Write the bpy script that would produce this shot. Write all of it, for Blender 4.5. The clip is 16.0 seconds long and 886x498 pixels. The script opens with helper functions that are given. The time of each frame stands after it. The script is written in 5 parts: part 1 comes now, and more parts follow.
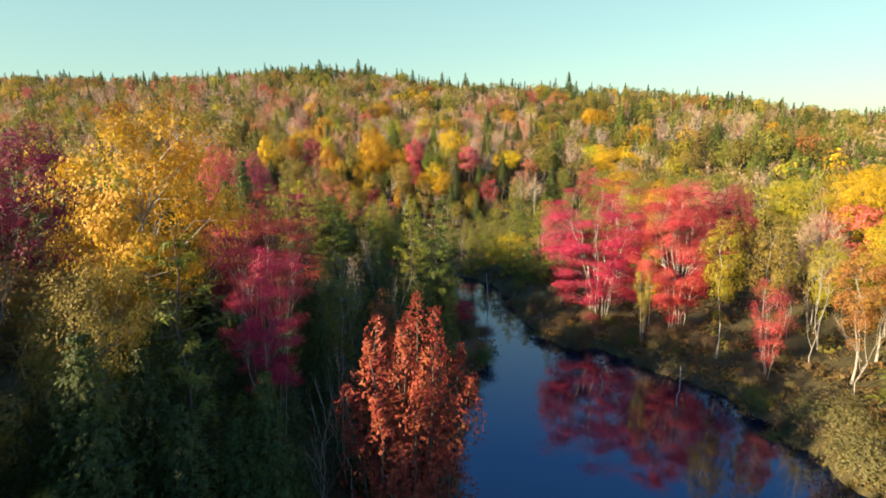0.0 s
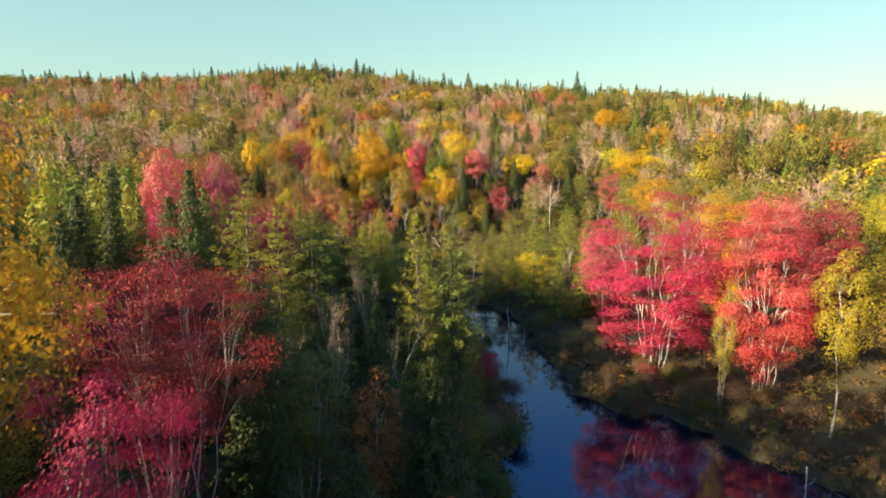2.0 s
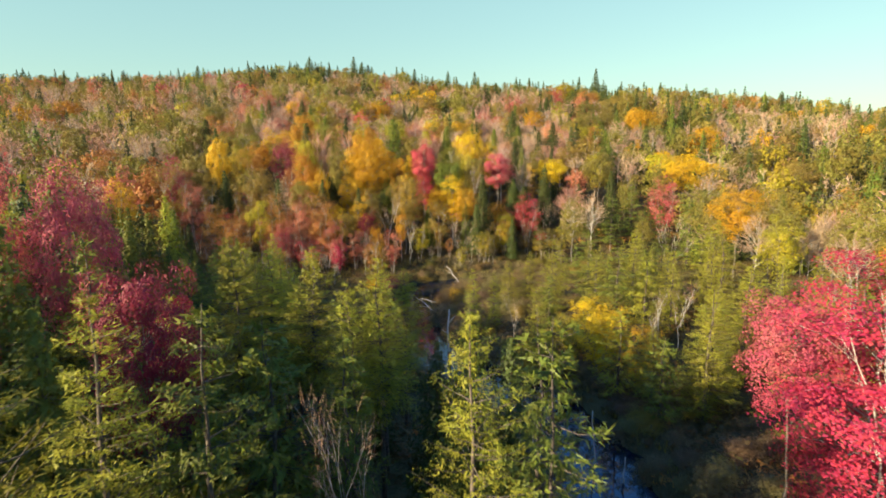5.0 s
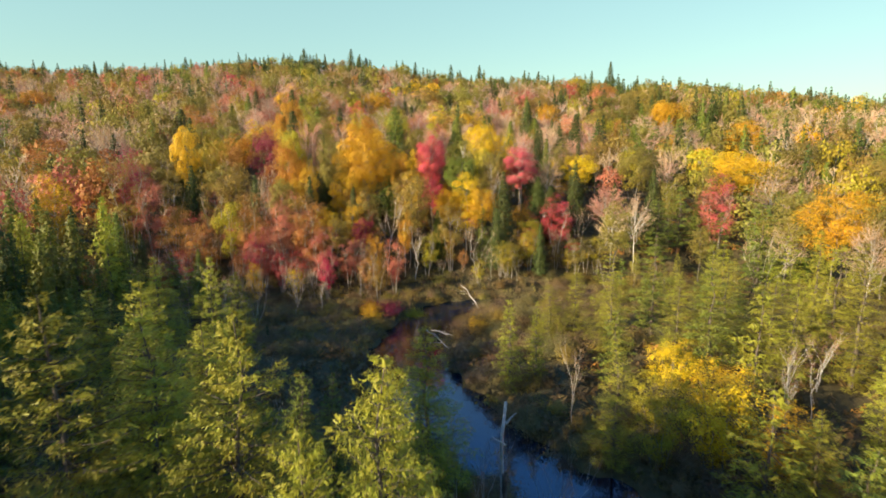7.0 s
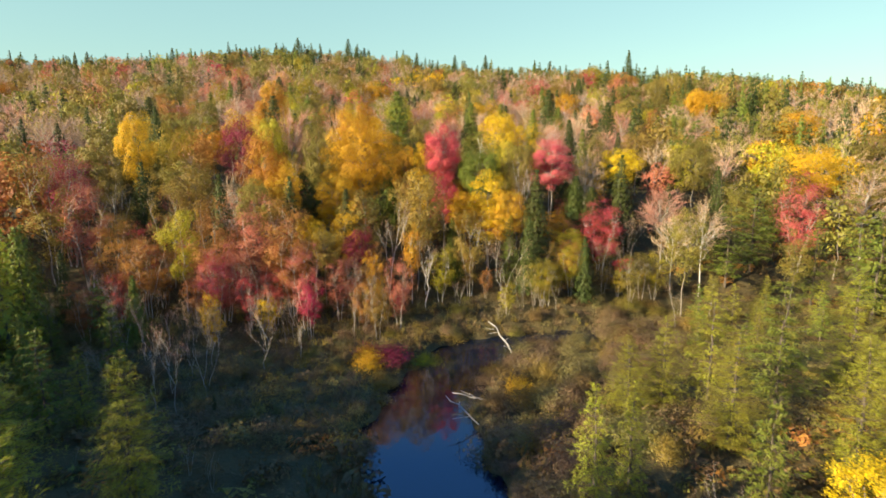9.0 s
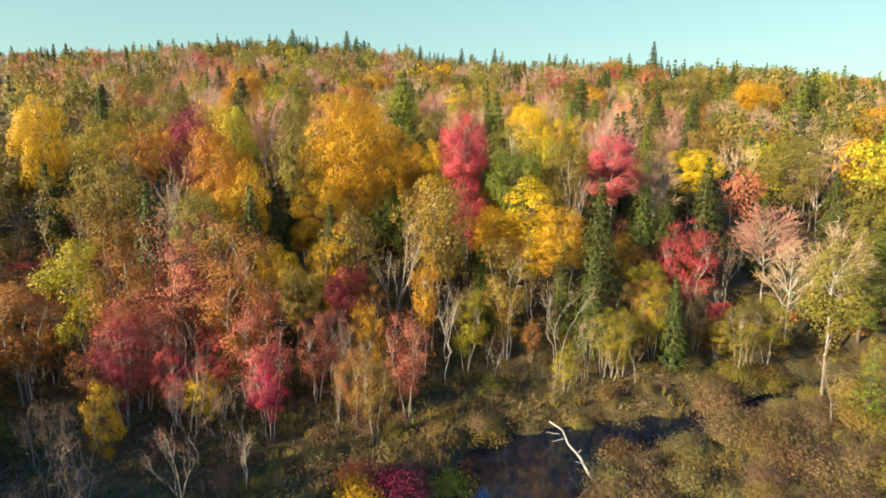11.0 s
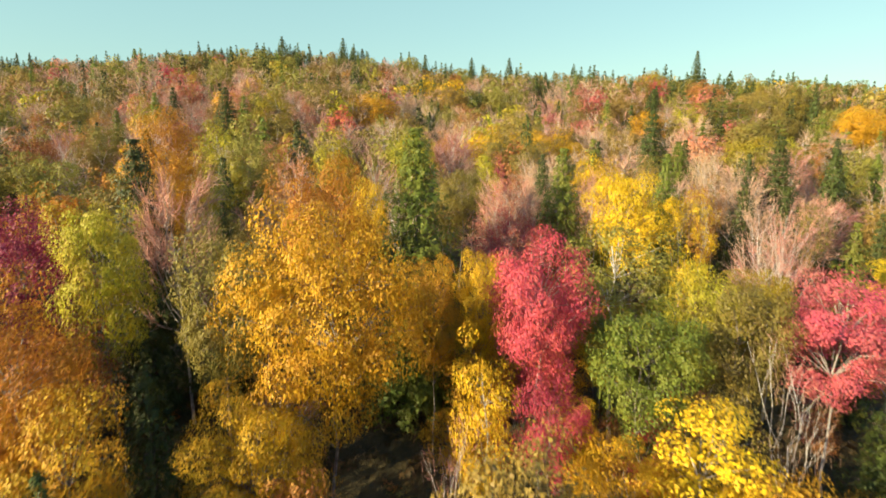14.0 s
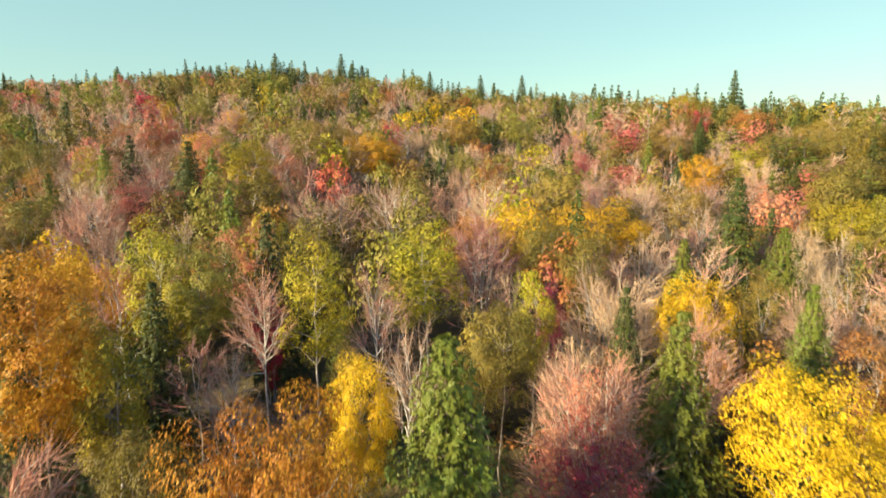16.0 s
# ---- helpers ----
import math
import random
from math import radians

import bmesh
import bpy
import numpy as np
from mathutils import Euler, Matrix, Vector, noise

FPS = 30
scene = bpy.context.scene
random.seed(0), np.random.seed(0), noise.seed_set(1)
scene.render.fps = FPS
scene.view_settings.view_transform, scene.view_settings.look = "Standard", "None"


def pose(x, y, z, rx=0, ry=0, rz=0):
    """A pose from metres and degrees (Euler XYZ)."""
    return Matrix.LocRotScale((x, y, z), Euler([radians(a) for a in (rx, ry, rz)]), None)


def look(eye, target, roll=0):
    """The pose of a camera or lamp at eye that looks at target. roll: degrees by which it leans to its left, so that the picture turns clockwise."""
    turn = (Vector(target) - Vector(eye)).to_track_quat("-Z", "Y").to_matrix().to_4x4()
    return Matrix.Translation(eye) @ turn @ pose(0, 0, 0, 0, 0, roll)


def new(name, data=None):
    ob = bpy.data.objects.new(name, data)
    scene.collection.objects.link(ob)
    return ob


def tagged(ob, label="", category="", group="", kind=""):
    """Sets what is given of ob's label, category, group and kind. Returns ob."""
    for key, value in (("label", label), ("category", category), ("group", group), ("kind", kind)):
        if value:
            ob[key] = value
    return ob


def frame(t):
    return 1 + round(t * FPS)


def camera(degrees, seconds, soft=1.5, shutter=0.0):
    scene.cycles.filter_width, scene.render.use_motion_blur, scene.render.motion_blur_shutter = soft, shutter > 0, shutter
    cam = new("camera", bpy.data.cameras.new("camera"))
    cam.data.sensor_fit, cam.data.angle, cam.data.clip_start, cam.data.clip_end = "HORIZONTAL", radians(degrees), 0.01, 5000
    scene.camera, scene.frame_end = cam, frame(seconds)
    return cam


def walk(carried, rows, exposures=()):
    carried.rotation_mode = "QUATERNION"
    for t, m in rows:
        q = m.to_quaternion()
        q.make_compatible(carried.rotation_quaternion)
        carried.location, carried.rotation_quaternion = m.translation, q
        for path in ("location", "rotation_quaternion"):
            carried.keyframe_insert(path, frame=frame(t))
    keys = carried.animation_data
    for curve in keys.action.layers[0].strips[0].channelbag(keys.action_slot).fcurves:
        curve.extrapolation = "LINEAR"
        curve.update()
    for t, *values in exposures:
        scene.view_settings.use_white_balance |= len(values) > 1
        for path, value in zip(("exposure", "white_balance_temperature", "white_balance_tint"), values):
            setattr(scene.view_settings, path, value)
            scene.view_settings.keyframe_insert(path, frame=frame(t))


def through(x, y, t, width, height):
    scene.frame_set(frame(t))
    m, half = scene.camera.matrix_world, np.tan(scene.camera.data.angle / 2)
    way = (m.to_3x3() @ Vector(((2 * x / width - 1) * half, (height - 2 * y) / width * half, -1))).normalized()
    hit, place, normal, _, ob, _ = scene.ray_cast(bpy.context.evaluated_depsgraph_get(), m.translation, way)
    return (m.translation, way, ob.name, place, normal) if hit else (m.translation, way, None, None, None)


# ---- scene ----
cam = camera(76.19, 16.0, soft=1.65, shutter=0.3)
walk(cam, [
    (0, look((0.00, -0.00, 19.99), (-1.49, 98.01, 0.22), -0.71)),
    (0.5, look((-0.28, 3.16, 19.95), (-1.67, 101.21, 0.33), -0.59)),
    (1, look((-0.62, 6.36, 19.98), (-1.98, 104.43, 0.47), -0.64)),
    (1.5, look((-0.97, 9.54, 19.92), (-2.35, 107.63, 0.54), -0.65)),
    (2, look((-1.37, 12.78, 19.79), (-2.67, 110.90, 0.58), -0.62)),
    (2.5, look((-1.79, 16.19, 19.76), (-3.09, 114.34, 0.67), -0.67)),
    (3, look((-2.19, 19.74, 19.66), (-3.48, 117.93, 0.76), -0.62)),
    (3.5, look((-2.62, 23.59, 19.56), (-3.90, 121.81, 0.87), -0.65)),
    (4.2, look((-3.25, 29.25, 19.42), (-4.52, 127.54, 1.04), -0.71)),
    (5.25, look((-4.37, 37.48, 18.71), (-5.39, 135.83, 0.61), -0.56)),
    (6.3, look((-5.49, 45.38, 17.93), (-6.20, 143.74, -0.10), -0.32)),
    (7, look((-6.12, 50.62, 17.69), (-6.77, 148.98, -0.32), -0.26)),
    (7.5, look((-6.58, 54.42, 17.55), (-7.16, 152.77, -0.51), -0.30)),
    (8.2, look((-7.24, 59.81, 17.39), (-7.70, 158.11, -0.93), -0.35)),
    (9.25, look((-8.20, 68.23, 16.86), (-8.77, 166.52, -1.55), -0.25)),
    (10.3, look((-9.16, 77.09, 16.55), (-9.84, 175.40, -1.73), -0.09)),
    (11, look((-9.83, 83.05, 16.70), (-10.38, 181.36, -1.58), -0.03)),
    (11.5, look((-10.30, 87.32, 17.06), (-10.81, 185.64, -1.18), -0.01)),
    (12, look((-10.72, 91.52, 17.67), (-11.25, 189.85, -0.57), 0.02)),
    (12.5, look((-11.12, 95.63, 18.57), (-11.70, 193.97, 0.45), 0.00)),
    (13, look((-11.50, 99.82, 19.73), (-12.15, 198.18, 1.69), 0.01)),
    (13.5, look((-11.93, 103.99, 21.09), (-12.64, 202.38, 3.23), -0.06)),
    (14, look((-12.39, 108.17, 22.53), (-13.09, 206.59, 4.83), -0.15)),
    (14.5, look((-12.82, 112.36, 24.15), (-13.64, 210.79, 6.50), -0.20)),
    (15, look((-13.22, 116.49, 25.77), (-14.23, 214.94, 8.25), -0.26)),
    (15.5, look((-13.62, 120.66, 27.45), (-14.75, 219.13, 10.03), -0.49)),
    (16, look((-14.08, 124.92, 29.20), (-15.20, 223.44, 12.06), -0.56)),
], exposures=[(0, 1.56, 7100, 3), (16, 1.56, 7100, 3)])

# ---- light ----
SUN = Vector((-0.85, -0.52, 0.345)).normalized()
world = bpy.data.worlds.new("world")
scene.world = world
world.use_nodes = True
wn, wl = world.node_tree.nodes, world.node_tree.links
sky = wn.new("ShaderNodeTexSky")
sky.sky_type, sky.sun_disc = "NISHITA", False
sky.sun_elevation, sky.sun_rotation = math.asin(SUN.z), math.atan2(SUN.x, SUN.y)
sky.air_density, sky.dust_density, sky.ozone_density, sky.altitude = 1.25, 0.4, 1.8, 100
wn["Background"].inputs["Strength"].default_value = 0.061
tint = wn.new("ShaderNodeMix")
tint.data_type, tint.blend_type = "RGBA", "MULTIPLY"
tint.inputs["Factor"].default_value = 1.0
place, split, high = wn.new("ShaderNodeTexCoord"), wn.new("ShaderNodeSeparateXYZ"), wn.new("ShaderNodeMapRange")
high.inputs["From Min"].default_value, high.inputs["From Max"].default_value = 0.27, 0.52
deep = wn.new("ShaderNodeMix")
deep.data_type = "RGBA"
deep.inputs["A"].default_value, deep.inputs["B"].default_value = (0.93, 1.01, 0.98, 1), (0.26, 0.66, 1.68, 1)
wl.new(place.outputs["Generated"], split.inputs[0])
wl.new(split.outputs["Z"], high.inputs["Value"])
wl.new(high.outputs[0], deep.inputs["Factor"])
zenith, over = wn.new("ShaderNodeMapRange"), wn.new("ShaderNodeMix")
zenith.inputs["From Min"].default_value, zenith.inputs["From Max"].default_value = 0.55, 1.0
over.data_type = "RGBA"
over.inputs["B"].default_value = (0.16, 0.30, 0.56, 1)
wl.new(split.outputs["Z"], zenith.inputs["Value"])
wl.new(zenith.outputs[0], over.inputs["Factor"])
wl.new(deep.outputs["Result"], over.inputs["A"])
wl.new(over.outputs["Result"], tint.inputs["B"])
pale = wn.new("ShaderNodeMix")
pale.data_type = "RGBA"
pale.inputs["Factor"].default_value = 0.5
pale.inputs["B"].default_value = (2.9, 4.7, 5.2, 1)
wl.new(sky.outputs[0], pale.inputs["A"])
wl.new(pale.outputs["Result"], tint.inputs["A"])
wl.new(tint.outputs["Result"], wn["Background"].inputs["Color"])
sun = new("sun", bpy.data.lights.new("sun", "SUN"))
sun.data.energy, sun.data.angle, sun.data.color = 5.0, radians(0.6), (1.0, 0.84, 0.62)
sun.matrix_world = look(SUN * 200, (0, 0, 0))


# ---- materials ----
def material(name):
    m = bpy.data.materials.new(name)
    m.use_nodes = True
    n, l = m.node_tree.nodes, m.node_tree.links
    return m, n, l, n["Principled BSDF"]


def noise_node(n, l, scale, detail=4.0, coords="Object", rough=0.6):
    c, t = n.new("ShaderNodeTexCoord"), n.new("ShaderNodeTexNoise")
    t.inputs["Scale"].default_value, t.inputs["Detail"].default_value = scale, detail
    t.inputs["Roughness"].default_value = rough
    l.new(c.outputs[coords], t.inputs["Vector"])
    return t.outputs["Fac"]


def spread(n, l, value, low, high):
    r = n.new("ShaderNodeMapRange")
    r.inputs["To Min"].default_value, r.inputs["To Max"].default_value = low, high
    l.new(value, r.inputs["Value"])
    return r.outputs[0]


def blend(n, l, fac, a, b):
    m = n.new("ShaderNodeMix")
    m.data_type = "RGBA"
    for socket, value in ((m.inputs["A"], a), (m.inputs["B"], b), (m.inputs["Factor"], fac)):
        if isinstance(value, (tuple, float)):
            socket.default_value = (*value, 1) if isinstance(value, tuple) else value
        else:
            l.new(value, socket)
    return m.outputs["Result"]


def leaf_material(name, main, second, through=0.3, gloss=0.55, holes=0.59, fine=16.0):
    """Foliage: two tints mixed in patches, each leaf and each tree a little different, with light passing through and ragged gaps between leaves."""
    m, n, l, p = material(name)
    info, geo = n.new("ShaderNodeObjectInfo"), n.new("ShaderNodeNewGeometry")
    patch = noise_node(n, l, 0.42, 3.0)
    sharp = n.new("ShaderNodeMapRange")
    sharp.inputs["From Min"].default_value, sharp.inputs["From Max"].default_value = 0.40, 0.66
    l.new(patch, sharp.inputs["Value"])
    base = blend(n, l, sharp.outputs[0], main, second)
    hsv = n.new("ShaderNodeHueSaturation")
    l.new(base, hsv.inputs["Color"])
    add = n.new("ShaderNodeMath")
    l.new(spread(n, l, geo.outputs["Random Per Island"], -0.011, 0.011), add.inputs[0])
    l.new(spread(n, l, info.outputs["Random"], 0.486, 0.514), add.inputs[1])
    own, both = n.new("ShaderNodeAttribute"), n.new("ShaderNodeMath")
    own.attribute_name = "tint"
    both.operation = "MULTIPLY_ADD"
    both.inputs[1].default_value = 0.018
    l.new(own.outputs["Fac"], both.inputs[0])
    l.new(add.outputs[0], both.inputs[2])
    l.new(both.outputs[0], hsv.inputs["Hue"])
    tone = n.new("ShaderNodeMath")
    tone.operation = "MULTIPLY_ADD"
    tone.inputs[1].default_value = 0.22
    l.new(own.outputs["Fac"], tone.inputs[0])
    l.new(spread(n, l, info.outputs["Random"], 0.84, 1.16), tone.inputs[2])
    mul = n.new("ShaderNodeMath")
    mul.operation = "MULTIPLY"
    l.new(spread(n, l, geo.outputs["Random Per Island"], 0.84, 1.16), mul.inputs[0])
    l.new(spread(n, l, noise_node(n, l, 2.2, 3.0), 0.72, 1.28), mul.inputs[1])
    last = n.new("ShaderNodeMath")
    last.operation = "MULTIPLY"
    l.new(mul.outputs[0], last.inputs[0])
    l.new(tone.outputs[0], last.inputs[1])
    l.new(last.outputs[0], hsv.inputs["Value"])
    l.new(hsv.outputs[0], p.inputs["Base Color"])
    p.inputs["Roughness"].default_value = gloss
    p.inputs["Specular IOR Level"].default_value = 0.25
    tr, mix = n.new("ShaderNodeBsdfTranslucent"), n.new("ShaderNodeMixShader")
    l.new(hsv.outputs[0], tr.inputs["Color"])
    mix.inputs[0].default_value = through
    l.new(p.outputs[0], mix.inputs[1])
    l.new(tr.outputs[0], mix.inputs[2])
    gap, cut, clear = n.new("ShaderNodeMath"), n.new("ShaderNodeMixShader"), n.new("ShaderNodeBsdfTransparent")
    gap.operation = "GREATER_THAN"
    gap.inputs[1].default_value = holes
    l.new(noise_node(n, l, fine, 1.5), gap.inputs[0])
    l.new(gap.outputs[0], cut.inputs[0])
    l.new(mix.outputs[0], cut.inputs[1])
    l.new(clear.outputs[0], cut.inputs[2])
    l.new(cut.outputs[0], n["Material Output"].inputs["Surface"])
    return m


def bark_material(name, dark, light, scale=6.0):
    m, n, l, p = material(name)
    fac = noise_node(n, l, scale, 6.0)
    sharp = n.new("ShaderNodeMapRange")
    sharp.inputs["From Min"].default_value, sharp.inputs["From Max"].default_value = 0.36, 0.62
    l.new(fac, sharp.inputs["Value"])
    l.new(blend(n, l, sharp.outputs[0], dark, light), p.inputs["Base Color"])
    p.inputs["Roughness"].default_value = 0.85
    bump = n.new("ShaderNodeBump")
    bump.inputs["Strength"].default_value, bump.inputs["Distance"].default_value = 0.5, 0.03
    l.new(noise_node(n, l, scale * 5, 4.0), bump.inputs["Height"])
    l.new(bump.outputs[0], p.inputs["Normal"])
    return m


LEAF = {
    "crimson": leaf_material("crimson_leaves", (0.45, 0.030, 0.085), (0.42, 0.042, 0.072)),
    "pink": leaf_material("pink_red_leaves", (0.47, 0.075, 0.115), (0.48, 0.125, 0.115)),
    "coral": leaf_material("coral_red_leaves", (0.53, 0.068, 0.078), (0.53, 0.110, 0.085)),
    "scarlet_pink": leaf_material("scarlet_pink_leaves", (0.42, 0.036, 0.072), (0.42, 0.066, 0.072)),
    # Crimson darkened in colour, standing in for shade on one west-bank maple.
    "shaded_crimson": leaf_material("shaded_crimson_leaves", (0.32, 0.034, 0.060), (0.29, 0.050, 0.056)),
    "scarlet": leaf_material("scarlet_leaves", (0.31, 0.050, 0.036), (0.37, 0.092, 0.042)),
    "wine": leaf_material("wine_red_leaves", (0.22, 0.022, 0.045), (0.28, 0.05, 0.06)),
    "rust": leaf_material("rust_orange_leaves", (0.37, 0.145, 0.045), (0.38, 0.19, 0.040)),
    "orange": leaf_material("orange_leaves", (0.46, 0.205, 0.024), (0.47, 0.27, 0.022)),
    "gold": leaf_material("golden_leaves", (0.58, 0.35, 0.020), (0.55, 0.30, 0.022)),
    "yellow": leaf_material("bright_yellow_leaves", (0.61, 0.40, 0.020), (0.57, 0.345, 0.022)),
    "ochre": leaf_material("ochre_leaves", (0.29, 0.198, 0.042), (0.26, 0.175, 0.042)),
    "lime": leaf_material("yellow_green_leaves", (0.33, 0.285, 0.026), (0.38, 0.27, 0.024)),
    "olive": leaf_material("olive_leaves", (0.195, 0.172, 0.034), (0.24, 0.182, 0.038)),
    "green": leaf_material("green_leaves", (0.115, 0.140, 0.020), (0.155, 0.155, 0.022)),
    "tan": leaf_material("tan_twigs", (0.47, 0.30, 0.19), (0.43, 0.29, 0.185), 0.2, holes=0.9),
    "rose": leaf_material("rosy_twigs_and_leaves", (0.48, 0.225, 0.165), (0.43, 0.245, 0.18), 0.2, holes=0.75),
    "salmon": leaf_material("salmon_leaves", (0.46, 0.135, 0.100), (0.44, 0.175, 0.095)),
    "heath": leaf_material("brown_heath_leaves", (0.19, 0.115, 0.062), (0.15, 0.105, 0.050), 0.15),
    "moss": leaf_material("grey_olive_leaves", (0.17, 0.145, 0.050), (0.20, 0.150, 0.055), 0.2),
    "brown": leaf_material("brown_leaves", (0.14, 0.080, 0.030), (0.11, 0.072, 0.024), 0.15),
    "fir": leaf_material("dark_fir_needles", (0.046, 0.062, 0.013), (0.070, 0.080, 0.014), 0.10, fine=24.0, holes=0.57),
    "pine": leaf_material("pine_needles", (0.12, 0.150, 0.022), (0.17, 0.170, 0.026), 0.25, fine=24.0, holes=0.57),
    "larch": leaf_material("larch_needles", (0.28, 0.285, 0.032), (0.32, 0.280, 0.036), 0.35, fine=24.0, holes=0.53),
}
BARK = {
    "grey": bark_material("grey_bark", (0.10, 0.08, 0.06), (0.26, 0.22, 0.18)),
    "pale": bark_material("pale_bark", (0.21, 0.18, 0.145), (0.46, 0.41, 0.35)),
    "dark": bark_material("dark_bark", (0.05, 0.038, 0.028), (0.13, 0.10, 0.075)),
    "dead": bark_material("bleached_dead_wood", (0.29, 0.265, 0.235), (0.56, 0.52, 0.47), 9.0),
}


def ground_material():
    m, n, l, p = material("forest_floor")
    a, b = noise_node(n, l, 0.16, 5.0), noise_node(n, l, 2.6, 6.0)
    soil = blend(n, l, b, (0.04, 0.027, 0.014), (0.12, 0.075, 0.03))
    moss = blend(n, l, b, (0.045, 0.045, 0.012), (0.13, 0.105, 0.028))
    l.new(blend(n, l, a, soil, moss), p.inputs["Base Color"])
    p.inputs["Roughness"].default_value = 0.95
    bump = n.new("ShaderNodeBump")
    bump.inputs["Strength"].default_value, bump.inputs["Distance"].default_value = 0.8, 0.2
    l.new(noise_node(n, l, 5.0, 6.0), bump.inputs["Height"])
    l.new(bump.outputs[0], p.inputs["Normal"])
    return m


def water_material():
    m, n, l, p = material("dark_stream_water")
    p.inputs["Base Color"].default_value = (0.002, 0.008, 0.022, 1)
    p.inputs["Roughness"].default_value = 0.025
    p.inputs["IOR"].default_value = 1.7
    bump = n.new("ShaderNodeBump")
    bump.inputs["Strength"].default_value, bump.inputs["Distance"].default_value = 0.12, 0.03
    l.new(noise_node(n, l, 1.6, 3.0), bump.inputs["Height"])
    l.new(bump.outputs[0], p.inputs["Normal"])
    return m


# ---- the land ----
# The stream's middle line: x, y and half its width.
STREAM = np.array([
    (13, -140, 11), (12, -60, 11), (11.5, 5, 11), (11.5, 20, 11.5), (11.5, 30, 11.0), (10.8, 37, 10), (9.8, 43, 7.8), (7.4, 48, 4.3),
    (5.7, 53, 2.4), (4.8, 60, 2.5), (4.6, 66, 2.5), (3.0, 71, 3.0), (0.8, 74.5, 3.3), (-1.4, 78, 2.8), (-3.9, 82, 2.5),
    (-6.4, 87, 2.5), (-8.8, 92, 2.6), (-9.6, 98, 2.9), (-8.4, 104.5, 2.9), (-5.4, 110.1, 3.2), (-1.4, 112.4, 2.1),
    (3.5, 113.9, 1.4), (8.5, 116.6, 0.9), (16, 120, 0.9), (34, 124, 0.9), (70, 122, 0.9)])


def bank(x, y):
    """How far a place lies from the water's edge; negative in the stream."""
    x, y = np.asarray(x, float), np.asarray(y, float)
    best = np.full(x.shape, 1e9)
    for (ax, ay, aw), (bx, by, bw) in zip(STREAM[:-1], STREAM[1:]):
        u = np.clip(((x - ax) * (bx - ax) + (y - ay) * (by - ay)) / ((bx - ax) ** 2 + (by - ay) ** 2), 0, 1)
        best = np.minimum(best, np.hypot(x - ax - u * (bx - ax), y - ay - u * (by - ay)) - aw - u * (bw - aw))
    return best + 0.35 * np.sin(x * 1.9 + y * 0.7) + 0.3 * np.sin(y * 1.3 - x * 0.8)


# The crest of the hill: x and its height, sinking to the east.
RIDGE = np.array([(-250, 44.3), (-210, 43.5), (-180, 42), (-153, 42.2), (-120, 43.3), (-100, 45.5), (-78, 46.2), (-66, 45.5), (-50, 43.6), (-29, 41), (-12, 37.6),
                  (0, 35.2), (18, 33.4), (30, 31.8), (52, 30.2), (77, 28.8), (95, 27), (126, 24), (140, 21.5), (159, 18), (195, 16.6)])


def ground_height(x, y):
    """Banks, the valley's floor and the wooded hill with its ridge, which sinks to the east."""
    x, y = np.asarray(x, float), np.asarray(y, float)
    d = bank(x, y)
    s = np.clip((d + 1.2) / 3.0, 0, 1)
    z = -0.9 + 1.6 * s * s * (3 - 2 * s) + 0.055 * np.clip(d, 0, 60)
    z += 0.25 * np.sin(x * 0.31 + 1.0) * np.sin(y * 0.27) * np.clip(d / 6, 0, 1)
    z += 0.07 * np.clip(x - 28, 0, 120) * np.clip((130 - y) / 60, 0, 1)
    z += 0.17 * np.clip(-x - 5, 0, 30) * np.clip((62 - y) / 25, 0, 1) * np.clip(d / 8, 0, 1)
    foot = 113 + 0.10 * np.clip(x + 10, -60, 120)
    crest = 322 - 62 / (1 + np.exp(-(x - 10) / 22))
    top = np.interp(x, RIDGE[:, 0], RIDGE[:, 1])
    u = (y - foot) / (crest - foot)
    v = np.clip(u, 0, 1)
    rise = top * (0.86 * v + 0.14 * v * v) - 0.06 * np.clip(y - crest, 0, 300)
    rise = rise + np.clip(v * 8, 0, 1) * np.clip((1 - v) * 4, 0, 1) * (1.2 * np.sin(x * 0.06 + y * 0.05) + 0.8 * np.sin(x * 0.13 - y * 0.09))
    low = np.clip((d + 1.0) / 5.0, 0, 1)
    return np.where(u > 0, z * np.clip(1 - 3 * u, 0, 1) + rise * low + np.clip(3 * u, 0, 1) * 1.5, z)


def mesh_of(name, verts, faces, mats):
    me = bpy.data.meshes.new(name)
    me.from_pydata(np.asarray(verts).tolist(), [], [list(f) for f in np.asarray(faces).tolist()])
    for m in mats if isinstance(mats, (list, tuple)) else [mats]:
        me.materials.append(m)
    return me


def lines(edges):
    """Grid lines from stretches of (start, end, step)."""
    out = [np.arange(a, b, s) for a, b, s in edges]
    return np.concatenate(out + [[edges[-1][1]]])


gx = lines([(-3000, -400, 260), (-400, -60, 10), (-60, -18, 3), (-18, 32, 0.8), (32, 80, 3), (80, 400, 10), (400, 3000, 260)])
gy = lines([(-3000, -200, 280), (-200, -10, 8), (-10, 122, 0.9), (122, 180, 3), (180, 480, 8), (480, 3200, 272)])
GX, GY = np.meshgrid(gx, gy)
GZ = ground_height(GX, GY)
nx = len(gx)
ids = np.arange(GX.size).reshape(GX.shape)
quads = np.stack([ids[:-1, :-1], ids[:-1, 1:], ids[1:, 1:], ids[1:, :-1]], -1).reshape(-1, 4)
ground = new("ground", mesh_of("ground", np.stack([GX, GY, GZ], -1).reshape(-1, 3), quads, ground_material()))
ground.data.shade_smooth()
tagged(ground, "brown leaf-littered forest floor rising to a wooded hill", "ground", kind="structure")

